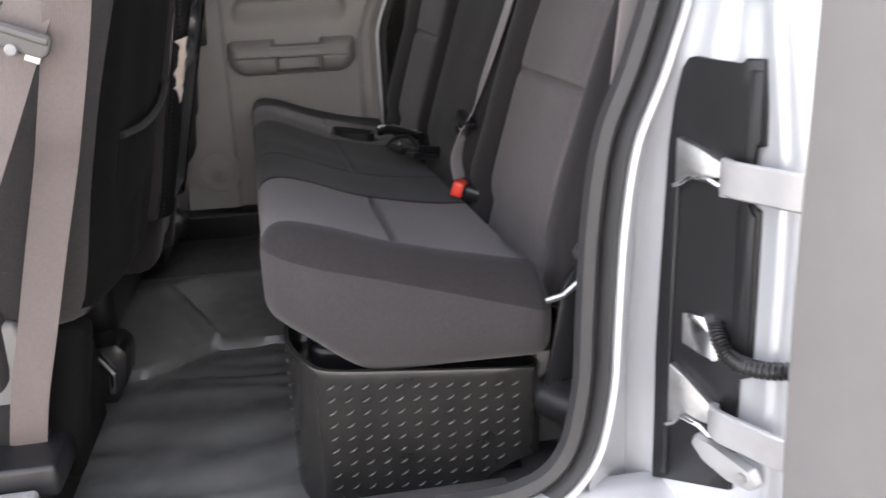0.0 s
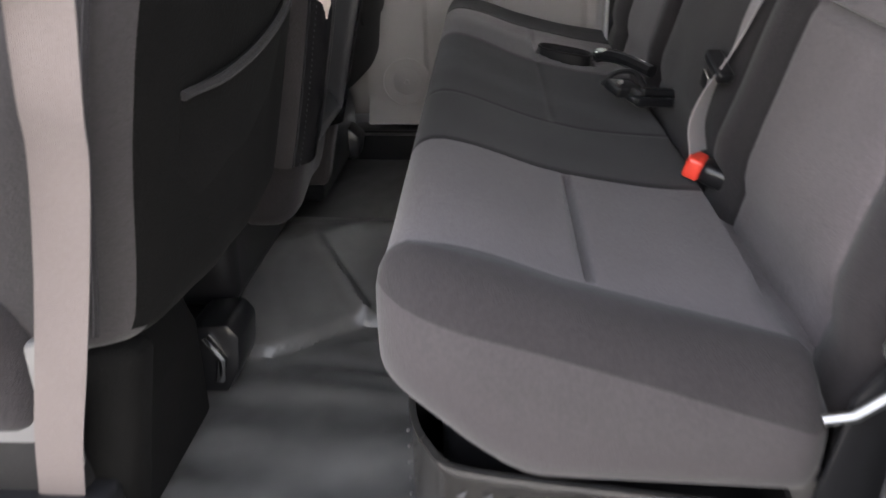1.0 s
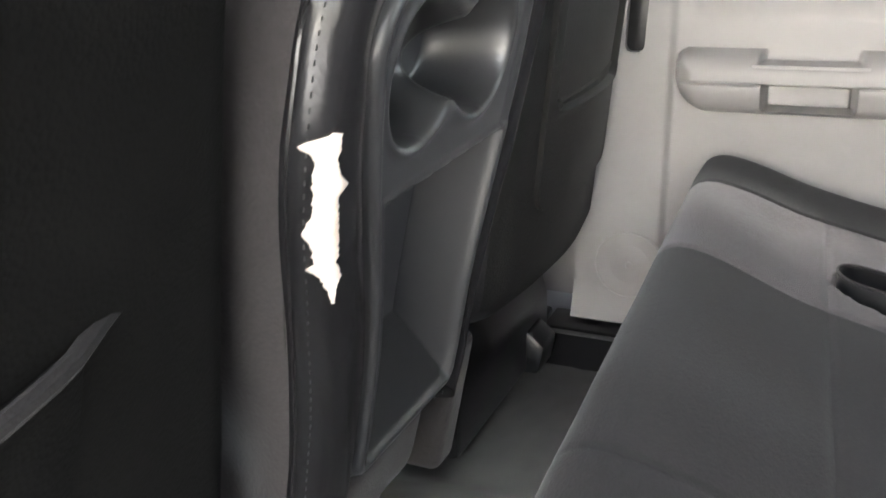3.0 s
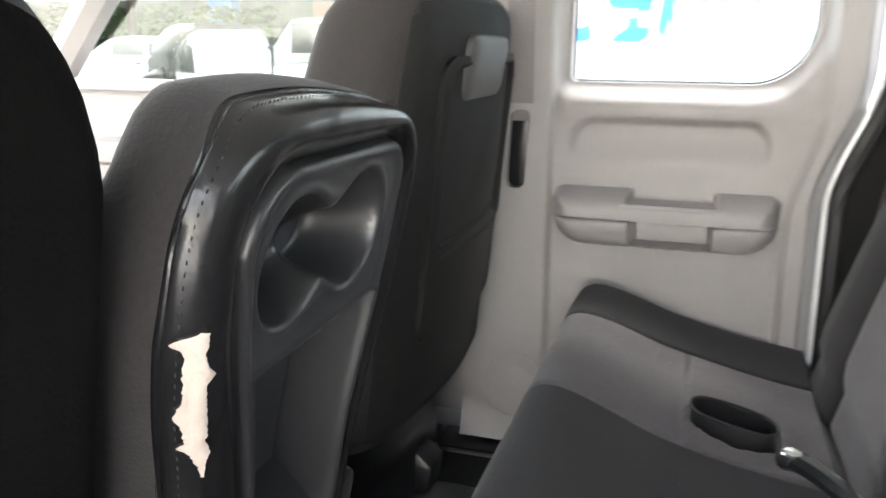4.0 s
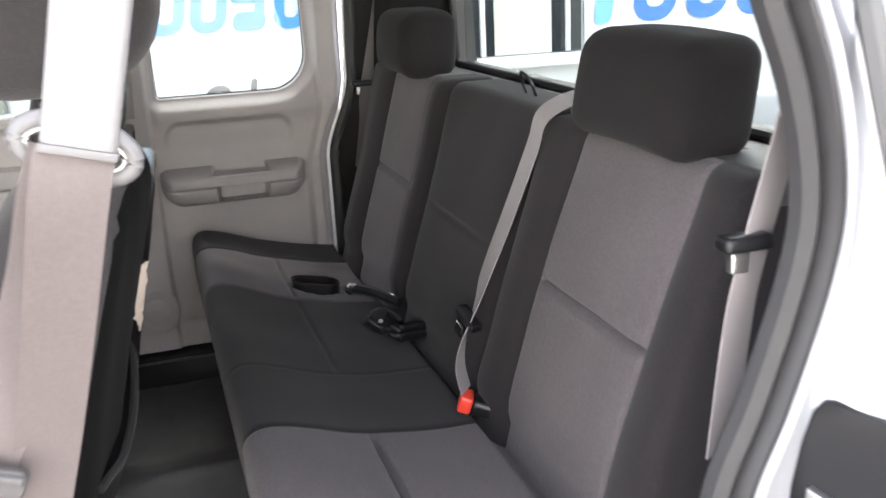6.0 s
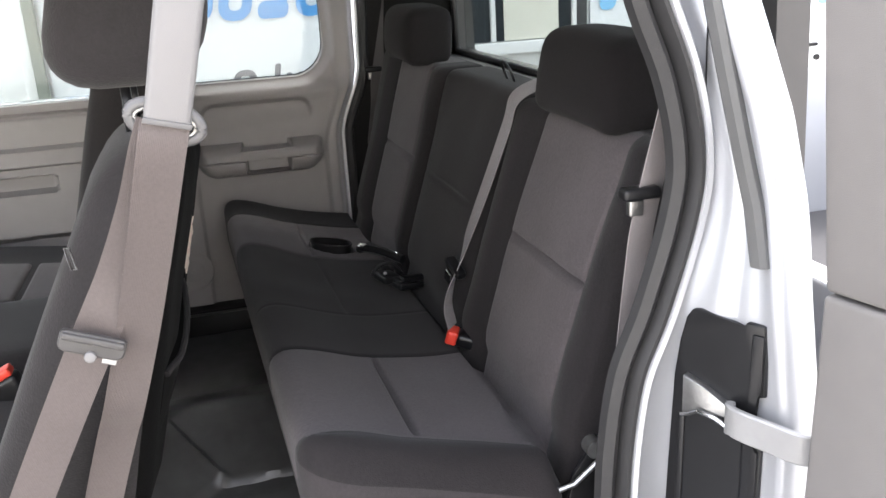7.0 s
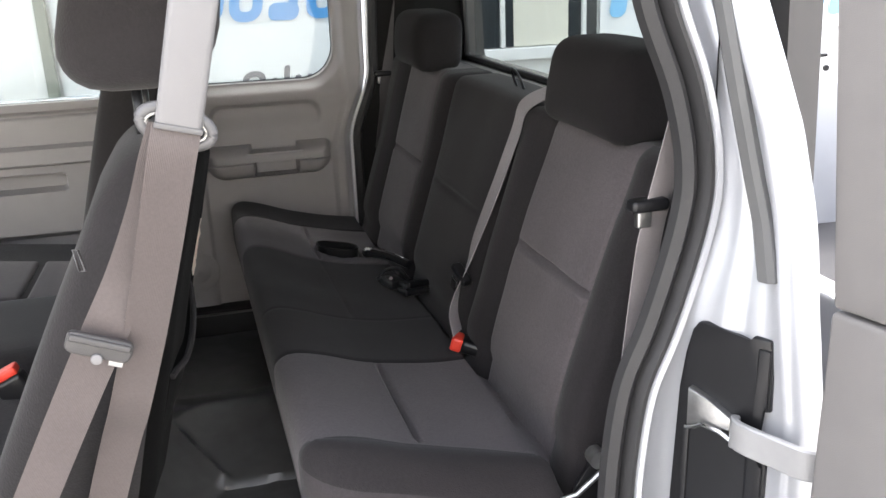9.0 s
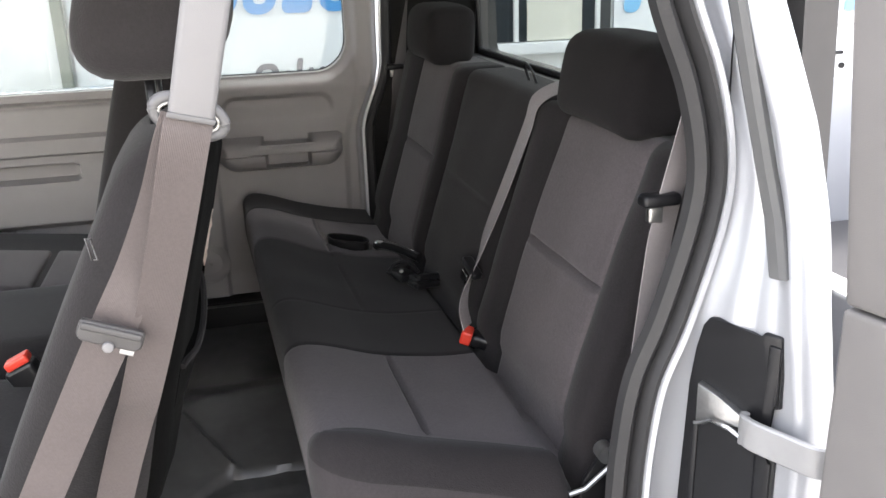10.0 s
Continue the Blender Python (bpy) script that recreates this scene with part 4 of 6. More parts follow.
# tread-plate storage box under the bench
box = thing("underseat_box", (-0.26, -0.45, 0.35), "black plastic tread-pattern storage box under the bench", "storage box")
box_line = [(p.x, p.y) for p in curve_points([(-0.415, -0.30, 0), (-0.428, -0.52, 0), (-0.425, -0.60, 0), (-0.405, -0.645, 0), (-0.37, -0.664, 0), (-0.25, -0.668, 0), (-0.12, -0.667, 0), (-0.098, -0.66, 0), (-0.09, -0.64, 0), (-0.088, -0.5, 0)], 6)]


def box_top(x):
    return 0.562 - 0.10 * (x + 0.42) + 0.012 * smooth((-0.38 - x) / 0.05)


wall_bm = bmesh.new()
wall_rows = []
for (x, y) in box_line:
    d = Vector((x + 0.26, y + 0.40)).normalized()
    tp, bt = box_top(x), 0.348 + 0.05 * smooth((x + 0.24) / 0.14)
    wall_rows.append([wall_bm.verts.new((x + d.x * o, y + d.y * o, z)) for o, z in ((-0.006, bt), (0, bt), (0, tp - 0.012), (0.003, tp - 0.004), (0.002, tp), (-0.006, tp), (-0.008, bt + 0.01))])
for a, b in zip(wall_rows, wall_rows[1:]):
    for k in range(6):
        wall_bm.faces.new((a[k], a[k + 1], b[k + 1], b[k]))
part("wall", wall_bm, BOX_PLASTIC, box, "black plastic wall with a rolled rim")
part("inside", block((-0.40, -0.63, 0.355), (-0.11, -0.20, 0.365), 0.003), PLASTIC, box)
lug = bmesh.new()
tube([(-0.0055, 0, -0.0032), (-0.002, -0.0018, -0.0012), (0.002, -0.0018, 0.0012), (0.0055, 0, 0.0032)], [0.0005, 0.0013, 0.0013, 0.0005], 6, lug)
lug_me = mesh_of(lug, "tread_lug")
# lugs in a paler plastic than the box's wall
lug_me.materials.append(material("pale_lug_plastic", (0.05, 0.05, 0.052), 0.25, second=(0.08, 0.08, 0.08), scale=80))
for p in lug_me.polygons:
    p.use_smooth = True
for row in range(10):
    for k in range(14):
        if k < 12:
            lx, ly, turn = -0.375 + k * 0.0225, -0.668, 0.0
        else:
            lx, ly, turn = -0.4275, -0.60 + (k - 12) * 0.035, radians(-90)
        lz = box_top(lx) - 0.022 - row * 0.0185
        if lz < 0.36 + 0.05 * smooth((lx + 0.24) / 0.14):
            continue
        o = new("tread_lug", lug_me)
        o.parent, o.matrix_parent_inverse = box, box.matrix_world.inverted()
        o.matrix_basis = Matrix.Translation((lx, ly, lz)) @ Matrix.Rotation(turn, 4, "Z")

# ---- rear belts and buckles ----
def turned(bm, at, turn):
    bmesh.ops.transform(bm, matrix=Matrix.Translation(at) @ Euler([radians(a) for a in turn]).to_matrix().to_4x4(), verts=bm.verts)
    return bm


belt = thing("centre_shoulder_belt", (0.0, -0.15, 0.70), "grey shoulder belt across the rear bench's backrest", "seat belt")


def on_back(y, z, lift=0.006):
    return askew(Vector((RAKE * (z - 0.888) - 0.012 - lift, y, z)))


belt_pts = [Vector((0.18, -0.17, 1.135)), Vector((0.11, -0.175, 1.142)), on_back(-0.168, 1.115, 0.012), on_back(-0.155, 1.06, 0.010), on_back(-0.128, 0.95), on_back(-0.104, 0.84), on_back(-0.108, 0.795, 0.010), Vector((-0.082, -0.125, 0.755)), Vector((-0.098, -0.150, 0.720)), Vector((-0.100, -0.182, 0.690))]
belt_c = curve_points(belt_pts, 6)
belt_s = [Vector((0.1, 1, 0.25)).lerp(Vector((0.55, 0.8, -0.1)), smooth((i - 24) / 24)) for i in range(len(belt_c))]
part("webbing", strap(belt_c, belt_s, 0.050), WEB_GREY, belt)
part("guide", block((0.10, -0.20, 1.10), (0.15, -0.145, 1.128), 0.008), PLASTIC, belt, "black belt guide on the backrest")
part("tongue", turned(rbox((0.022, 0.058, 0.016), 0.005, (2, 3, 2)), (-0.070, -0.116, 0.785), (25, 0, 10)), PLASTIC, belt, "black tongue slider")
part("tongue_blade", turned(rbox((0.004, 0.022, 0.024), 0.0015, (1, 2, 2)), (-0.082, -0.098, 0.762), (25, 0, 10)), CHROME, belt)

buckle = thing("red_buckle", (-0.113, -0.2, 0.665), "black belt buckle with a red release button on the bench", "belt buckle")


part("body", turned(rbox((0.075, 0.042, 0.028), 0.010, (3, 2, 2)), (-0.062, -0.200, 0.659), (0, 18, -22)), PLASTIC, buckle)
part("release_button", turned(rbox((0.022, 0.040, 0.028), 0.005, (2, 2, 2)), (-0.102, -0.184, 0.673), (0, 18, -22)), RED, buckle, "red release button")
part("stalk", tube([(-0.030, -0.222, 0.652), (-0.012, -0.250, 0.640)], 0.004, 8), ZINC, buckle, "steel stalk in the crease")

clips = thing("centre_buckle", (-0.15, 0.12, 0.68), "black plastic belt buckle with two prongs lying on the centre cushion", "belt buckle")
part("body", turned(rbox((0.046, 0.046, 0.018), 0.005, (2, 2, 2)), (-0.160, 0.138, 0.693), (8, 10, 26)), PLASTIC, clips)
part("screw", tube([(-0.165, 0.133, 0.700), (-0.167, 0.129, 0.706)], 0.005, 10), CHROME, clips, "bright screw")
part("loop", tube(curve_points([(-0.192, 0.158, 0.696), (-0.172, 0.168, 0.712), (-0.142, 0.164, 0.714), (-0.126, 0.138, 0.696)], 5), 0.0045, 8), PLASTIC, clips, "black loop behind the screw")
part("hub", turned(rbox((0.024, 0.030, 0.016), 0.005, (2, 2, 2)), (-0.137, 0.110, 0.690), (6, 12, 26)), PLASTIC, clips)
for side in (-1, 1):
    prong = turned(rbox((0.066, 0.015, 0.014), 0.004, (3, 2, 2)), (-0.113 + 0.006 * side, 0.098 + 0.013 * side, 0.689 + 0.004 * side), (4, 8, 24))
    part("prong", prong, PLASTIC, clips, "black plastic prong")
part("bridge", turned(rbox((0.012, 0.040, 0.010), 0.003, (1, 2, 1)), (-0.146, 0.088, 0.686), (4, 8, 24)), PLASTIC, clips)

stalk = thing("far_buckle", (-0.17, 0.33, 0.69), "belt buckle with a bright steel stalk beside the cup tray", "belt buckle")
part("stalk", tube(curve_points([(-0.186, 0.350, 0.700), (-0.172, 0.332, 0.706), (-0.142, 0.285, 0.708), (-0.104, 0.225, 0.700)], 4), 0.011, 8), PLASTIC, stalk, "black sleeve")
part("ball", turned(rbox((0.030, 0.020, 0.020), 0.008, (2, 2, 2)), (-0.177, 0.337, 0.708), (0, 0, -30)), CHROME, stalk, "bright steel end")
part("rod", tube([(-0.158, 0.316, 0.719), (-0.112, 0.243, 0.712)], 0.0025, 6), CHROME, stalk)
cup = thing("cup_tray", (-0.233, 0.455, 0.65), "black plastic cup tray sunk into the bench cushion", "cup holder")


def cup_put(a, r):
    """A bean-shaped dish; r runs from the rim (1) to the floor (0)."""
    ang = a * math.tau
    k = 0.55 + 0.45 * smooth(r / 0.45)
    x = -0.237 + 0.052 * k * math.cos(ang)
    y = 0.484 + (0.040 + 0.006 * math.cos(2 * ang)) * k * math.sin(ang) - 0.006 * math.cos(ang)
    z = 0.683 - 0.17 * (x + 0.237) - 0.048 * (1 - smooth((r - 0.1) / 0.6)) + 0.003 * bell(r - 1, 0.1)
    return (x, y, z)


part("well", sheet(steps(0, 1, 36), steps(0.0, 1.0, 12), cup_put), material("deep_black_plastic", (0.010, 0.010, 0.011), 0.3, scale=20), cup, "glossy black well")
part("rim", tube([cup_put(k / 36, 1.0) for k in range(36)], 0.002, 8, closed=True), CLOTH_DARK, cup)

# shoulder belts at both ends of the bench
def side_belt(y, s, label, dx=0.0, web=None):
    b = thing("shoulder_belt", (0.0, y, 0.9), label, "seat belt", "shoulder belts at the bench's ends")
    z1 = 1.36
    pts = curve_points([(0.085, y, z1), (0.05, y, 1.20), (0.015, y - s * 0.004, 1.05), (0.008, y - s * 0.01, 0.98), (-0.01, y, 0.86)], 5)
    pts = [p + Vector((dx, 0, 0)) for p in pts]
    part("webbing", strap(pts, [(0.95, 0.3, 0.1)] * len(pts), 0.044), web or WEB_GREY, b)
    part("tongue", block((dx - 0.022, y - 0.012, 1.066), (dx + 0.03, y + 0.012, 1.082), 0.006), PLASTIC, b, "black belt tongue")
    part("tongue_plate", block((dx - 0.012, y - 0.006, 1.045), (dx + 0.008, y + 0.006, 1.066), 0.003), ZINC, b)
    return b


side_belt(-0.735, -1, "grey shoulder belt hanging beside the near door seal")
# same belt as the near one, its shade put into the webbing colour
side_belt(0.872, 1, "grey shoulder belt beside the far door, darkened for shade", -0.022, WEB_SHADE)

anchor = thing("child_seat_anchor", (0.13, -0.01, 1.10), "black wire child-seat anchor loop behind the backrest", "anchor loop")
part("loop", tube(curve_points([(0.118, 0.052, 1.10), (0.102, 0.054, 1.145), (0.094, 0.034, 1.161), (0.102, 0.013, 1.145), (0.118, 0.013, 1.10)], 5), 0.003, 6), PLASTIC, anchor)

# ---- front seats ----


def front_back(name, y0, y1, z0, z1, rear, rake, thick_low, thick_top, mat, parent, label, radius=0.05, lean=0.0, taper=0.2, tuck=0.0, folds=0.0):
    """A front seat's backrest: rear(z) gives its back face; thicker towards the base."""
    w, h = y1 - y0, z1 - z0

    def put(v):
        x, y, z = v
        t = max(0, min(1, z / h + 0.5))
        th = thick_low + (thick_top - thick_low) * t
        k = x / 0.12 + 0.5
        narrow = 1 - taper * smooth((t - 0.74) / 0.26) ** 2
        bow = 0.024 * (1 - (2 * y / w) ** 2) * smooth((k - 0.5) / 0.4)
        X = rear(z0 + t * h) - th * (1 - k) + bow + 0.002 * noise.noise((y * 8, z * 8, 2.0))
        X += folds * noise.noise((y * 13, z * 1.8, 3.4)) * smooth((k - 0.5) / 0.4)
        Y = (y0 + y1) / 2 + y * narrow
        Y += tuck * (1 - smooth(t / 0.6)) * smooth(0.5 - y / w)
        if lean:
            Y += lean * (1 - smooth(t)) * smooth((y / w + 0.5))
        return Vector((X, Y, z0 + h * (z / h + 0.5) - 0.18 * taper * abs(2 * y / w) ** 4 * smooth((t - 0.5) / 0.5)))
    from_box = {}

    def remember(v):
        out = put(v)
        from_box[tuple(round(c, 4) for c in out)] = v.x
        return out
    bm = rbox((0.12, w, h), radius, (4, 24, 18), remember)
    side = bm.faces.layers.int.new("side")
    for f in bm.faces:
        f[side] = int(sum(from_box[tuple(round(c, 4) for c in v.co)] for v in f.verts) / len(f.verts) > 0.050)
    two = {"back": bm.copy(), "rest": bm}
    for key, keep in (("back", 1), ("rest", 0)):
        lay = two[key].faces.layers.int["side"]
        bmesh.ops.delete(two[key], geom=[f for f in two[key].faces if f[lay] != keep], context="FACES")
    body = part(name, two["rest"], CLOTH_BACK, parent, label)
    part("back_cover", two["back"], mat, body, "dark back cover")
    return body


def pocket(y0, y1, z0, z1, rear, parent, sag=0.03, rise=0.0, mat=None):
    """A cloth map pocket on a seat's back, open along a sagging, piped edge."""
    def put(u, v):
        y = y0 + (y1 - y0) * u + 0.045 * (1 - v) * (1 - u)
        top = z1 + rise * (u - 0.5) - sag * math.sin(math.pi * u)
        z = z0 + (top - z0) * v
        edge = min(u, 1 - u) * (y1 - y0)
        swell = 0.026 * (1 - ((2 * u - 1) * 0.72) ** 2)
        return (rear(z) - 0.003 + swell * smooth(0.25 + v) + 0.010 * smooth(edge / 0.05) * v + 0.002 * noise.noise((y * 10, z * 10, 7)), y, z)
    bm = sheet(steps(0, 1, 24), steps(0, 1, 18), put, (), (-0.02, 0, 0))
    p = part("back_pocket", bm, mat or CLOTH_BACK, parent, "cloth map pocket")
    part("pocket_edge", tube([Vector(put(u, 1.0)) + Vector((0.002, 0, 0)) for u in steps(0, 1, 24)], 0.0045, 8), CLOTH_SHADED, p)
    return p


def rear_driver(z):
    return -0.588 + 0.25 * (z - 0.957)


driver = thing("driver_bucket_seat", (-0.85, -0.5, 0.40), "driver's seat with cloth back and map pocket darkened for shade", "car seat")
# back cover and pocket have the doorway shade in their colour
front_back("backrest", -0.675, -0.202, 0.62, 1.176, rear_driver, 0.25, 0.23, 0.10, SHADED_BACK, driver, "black cloth seat back", lean=0.07, tuck=0.055, folds=0.007)
pocket(-0.60, -0.292, 0.68, 0.893, rear_driver, driver, 0.006, 0.042, SHADED_BACK)
part("side_piping", tube([(rear_driver(z) - 0.040, -0.673 + 0.055 * (1 - smooth((z - 0.62) / 0.556 / 0.6)), z) for z in steps(0.66, 1.08, 24)], 0.003, 6), CLOTH_DARK, driver)
part("cushion", rbox((0.52, 0.44, 0.17), 0.05, (6, 6, 3), lambda v: Vector((v.x - 1.02, v.y - 0.43, v.z + 0.66 - 0.12 * v.x))), CLOTH_DARK, driver, "black cloth cushion")
part("side_shield", prism([(-1.25, 0.505), (-1.25, 0.56), (-0.90, 0.575), (-0.835, 0.59), (-0.805, 0.64), (-0.775, 0.656), (-0.755, 0.656), (-0.745, 0.64), (-0.742, 0.58), (-0.745, 0.505)], "y", -0.628, -0.606, 0.008, 3), RING_GREY, driver, "light grey plastic side shield")
part("seat_riser", prism([(-1.25, 0.36), (-1.25, 0.54), (-0.76, 0.555), (-0.74, 0.50), (-0.74, 0.36)], "y", -0.63, -0.30, 0.012, 2), QUARTER, driver, "black plastic seat riser")
# lower side in the same shade-darkened cloth
part("riser_skirt", rbox((0.06, 0.05, 0.22), 0.016, (3, 3, 6), lambda v: Vector((-0.722 + v.x + 0.18 * v.z, -0.585 + v.y, 0.525 + v.z))), SHADED_BACK, driver, "dark cloth lower side")
part("track_end", prism([(-0.80, 0.36), (-0.80, 0.43), (-0.77, 0.465), (-0.72, 0.47), (-0.705, 0.45), (-0.71, 0.40), (-0.73, 0.36)], "y", -0.26, -0.17, 0.008, 2), PLASTIC, driver, "black seat track cover")
part("track_steel", tube([(-0.738, -0.265, 0.385), (-0.73, -0.265, 0.42), (-0.75, -0.265, 0.455)], 0.007, 8), CHROME, driver, "bright steel track end")
part("belt_clip", tube([(-0.673 + 0.003 * q - 0.15 * w, -0.677 - 0.001 * q, 1.065 + w) for q, w in ((-1, -0.013), (1, -0.013), (1, 0.013), (-1, 0.013))], 0.0013, 6, closed=True), CHROME, driver, "small chrome wire clip")

dhead = thing("front_headrest", (-0.58, -0.5, 1.2), "black cloth headrest on the driver's seat", "headrest", "front headrests")


def headrest_pad(cx, cy, z0, z1, w, mat, parent):
    def put(v):
        x, y, z = v
        b = 0.02 * (1 - (2 * y / w) ** 2)
        return Vector((cx + x * (1 - 0.15 * (z / (z1 - z0))) + 0.2 * z + (b if x > 0 else -0.3 * b), cy + y, (z0 + z1) / 2 + z))
    return part("pad", rbox((0.17, w, z1 - z0), 0.07, (4, 10, 8), put), mat, parent, "black cloth pad")


headrest_pad(-0.585, -0.43, 1.232, 1.45, 0.30, CLOTH_BACK, dhead)
for s in (-0.06, 0.06):
    part("post", tube([(-0.60, -0.43 + s, 1.14), (-0.60, -0.43 + s, 1.25)], 0.007, 8), PLASTIC, dhead, "black post")

# passenger's seat


def rear_pass(z):
    return -0.632 + 0.10 * (z - 0.957)


passenger = thing("passenger_bucket_seat", (-0.9, 0.57, 0.40), "passenger seat with dark cloth back and map pocket", "car seat")
front_back("backrest", 0.335, 0.83, 0.60, 1.205, rear_pass, 0.1, 0.22, 0.12, PASS_BACK, passenger, "dark cloth seat back", taper=0.08)


def pass_panel(y, z):
    """Stiff back panel with a shallow recess above the pocket's lip."""
    d = rect_distance(y, z, 0.45, 0.868, 0.79, 1.10, (0.02, 0.02, 0.03, 0.03))
    x = rear_pass(z) + 0.024 * (1 - (2 * (y - 0.5825) / 0.495) ** 2) + 0.007
    return (x - 0.026 * smooth((0.004 - d) / 0.010) + 0.004 * bell(d - 0.004, 0.005), y, z)


part("back_panel", sheet(steps(0.43, 0.80, 100), steps(0.74, 1.115, 110), pass_panel, (lambda y, z: -rect_distance(y, z, 0.43, 0.74, 0.80, 1.115, 0.035),), (-0.02, 0, 0)), PASS_BACK, passenger, "recessed black back panel")
part("pocket_edge", tube([Vector(pass_panel(y, 0.874 + 0.03 * (y - 0.5))) + Vector((0.016, 0, 0)) for y in steps(0.46, 0.78, 20)], 0.005, 8), PASS_BACK, passenger, "dark piped pocket edge")
part("cushion", rbox((0.52, 0.50, 0.17), 0.04, (6, 6, 3), lambda v: Vector((v.x - 1.04, v.y + 0.588, v.z + 0.605 - 0.12 * v.x))), CLOTH_DARK, passenger, "black cloth cushion")
for cx, long in ((-1.105, 0.25), (-0.888, 0.16)):
    pad = rbox((long, 0.29, 0.03), 0.012, (5, 6, 2), lambda v: Vector((v.x + cx, v.y + 0.49, v.z + 0.682 - 0.12 * (v.x + cx + 1.04))))
    part("cushion_insert", pad, CLOTH_GREY, passenger, "charcoal cloth seat panel")
# flap coloured paler than the back, for the light on its top
part("pull_strap", rbox((0.045, 0.175, 0.085), 0.02, (3, 6, 5), lambda v: Vector((rear_pass(1.1) + 0.022 + v.x * (0.4 + 4.0 * max(0.0, v.z + 0.0425)) + 0.1 * v.z, 0.588 + v.y * (1 - 0.8 * max(0, v.z)), 1.10 + v.z))), PLASTIC_DARK, passenger, "dark plastic grab flap")
part("seat_riser", prism([(-1.25, 0.40), (-1.25, 0.56), (-0.74, 0.57), (-0.72, 0.50), (-0.72, 0.40)], "y", 0.38, 0.78, 0.012, 2), PLASTIC, passenger, "black plastic seat riser")
part("track_end", prism([(-0.76, 0.40), (-0.76, 0.46), (-0.72, 0.475), (-0.69, 0.45), (-0.70, 0.40)], "y", 0.66, 0.73, 0.008, 2), PLASTIC, passenger, "black seat track cover")
phead = thing("front_headrest", (-0.66, 0.56, 1.24), "black cloth headrest on the passenger seat", "headrest", "front headrests")
headrest_pad(-0.655, 0.565, 1.242, 1.46, 0.29, CLOTH_BACK, phead)
for s in (-0.06, 0.06):
    part("post", tube([(-0.66, 0.565 + s, 1.2), (-0.66, 0.565 + s, 1.31)], 0.007, 8), CHROME, phead)

# centre seat: cloth front, black vinyl back with cup holders


def rear_cons(z):
    return -0.560 + 0.23 * (z - 0.957) - 0.02 * smooth((z - 1.05) / 0.06) ** 2


console = thing("folding_jump_seat", (-0.8, -0.02, 0.40), "folding centre seat with torn black vinyl back and cup holders", "car seat")


def pan_mid(z):
    return 0.0115 + 0.12 * max(0.0, min(0.3, 1.0 - z))


def pan_half(z):
    return 0.134 - 0.041 * smooth((1.0 - z) / 0.25)


def seam_mid(z):
    return -0.004 + 0.085 * max(0.0, min(0.3, 0.975 - z))


def seam_half(z):
    return 0.175 - 0.036 * smooth((0.975 - z) / 0.25)


def arch(z0, z1, w, rl, rr, n=(30, 12, 24)):
    """An open outline from the low near corner over the top to the low far corner, in the pad's own width."""
    pts = [(-w, z) for z in steps(z0, z1 - rl, n[0])]
    pts += [(-w + rl - rl * math.cos(a), z1 - rl + rl * math.sin(a)) for a in steps(0, math.pi / 2, n[1])[1:]]
    pts += [(u, z1) for u in steps(-w + rl, w - rr, n[2])[1:]]
    pts += [(w - rr + rr * math.sin(a), z1 - rr + rr * math.cos(a)) for a in steps(0, math.pi / 2, n[1])[1:]]
    pts += [(w, z) for z in steps(z1 - rr, z0, n[0])[1:]]
    return pts


inner_arch = [(pan_mid(z) + u / 0.134 * pan_half(z), z) for u, z in arch(0.655, 1.056, 0.134, 0.062, 0.045)]
outer_arch = [(seam_mid(z) + u / 0.181 * seam_half(z), z - 0.02 * (u / 0.181 + 0.25) ** 2) for u, z in arch(0.655, 1.102, 0.181, 0.080, 0.070)]


def roll(k):
    """How far the vinyl stands out between the panel (0) and the seam (1)."""
    return 0.014 * math.sin(math.pi * min(1.0, k * 1.08)) ** 0.8 - 0.004 - 0.012 * smooth((k - 0.7) / 0.3)


def ring_mesh(rows):
    bm = bmesh.new()
    vs = [[bm.verts.new(p) for p in r] for r in rows]
    for a, b in zip(vs, vs[1:]):
        for i in range(len(a) - 1):
            bm.faces.new((a[i], a[i + 1], b[i + 1], b[i]))
    return bm


def vinyl_row(k):
    row = []
    for (ya, za), (yb, zb) in zip(inner_arch, outer_arch):
        y, z = ya + (yb - ya) * k, za + (zb - za) * k
        crease = 0.0008 * noise.noise((y * 30, z * 22, 3.0)) + 0.0004 * noise.noise((y * 70, z * 45, 8.0))
        row.append((rear_cons(z) + roll(k) + crease, y, z))
    return row


def cloth_row(k):
    """From the seam (0) over the edge to the front of the pad (1)."""
    row, n = [], len(outer_arch)
    for i, (y, z) in enumerate(outer_arch):
        out = math.sin(math.pi * min(1.0, k * 1.15))
        side = (y - 0.0) / 0.18
        up = smooth((z - 0.98) / 0.1)
        fold = 0.003 * noise.noise((y * 14 + k * 4, z * 10, 6.0))
        Y = y * (1 - 0.35 * smooth((k - 0.55) / 0.45)) + 0.035 * smooth(k / 0.5) * smooth((0.82 - z) / 0.16) * (1 if y < 0 else -1) + 0.008 * out * side * (1 - up) + fold * (1 - up)
        Z = z + 0.009 * math.sin(math.pi * min(1.0, k * 2.2)) * up - 0.11 * smooth((k - 0.25) / 0.75) * up * (1 + 1.2 * smooth((-y - 0.02) / 0.16))
        row.append((rear_cons(z) - 0.015 - 0.17 * k + 0.02 * smooth(k * 3) * up * 0, Y, Z))
    return row


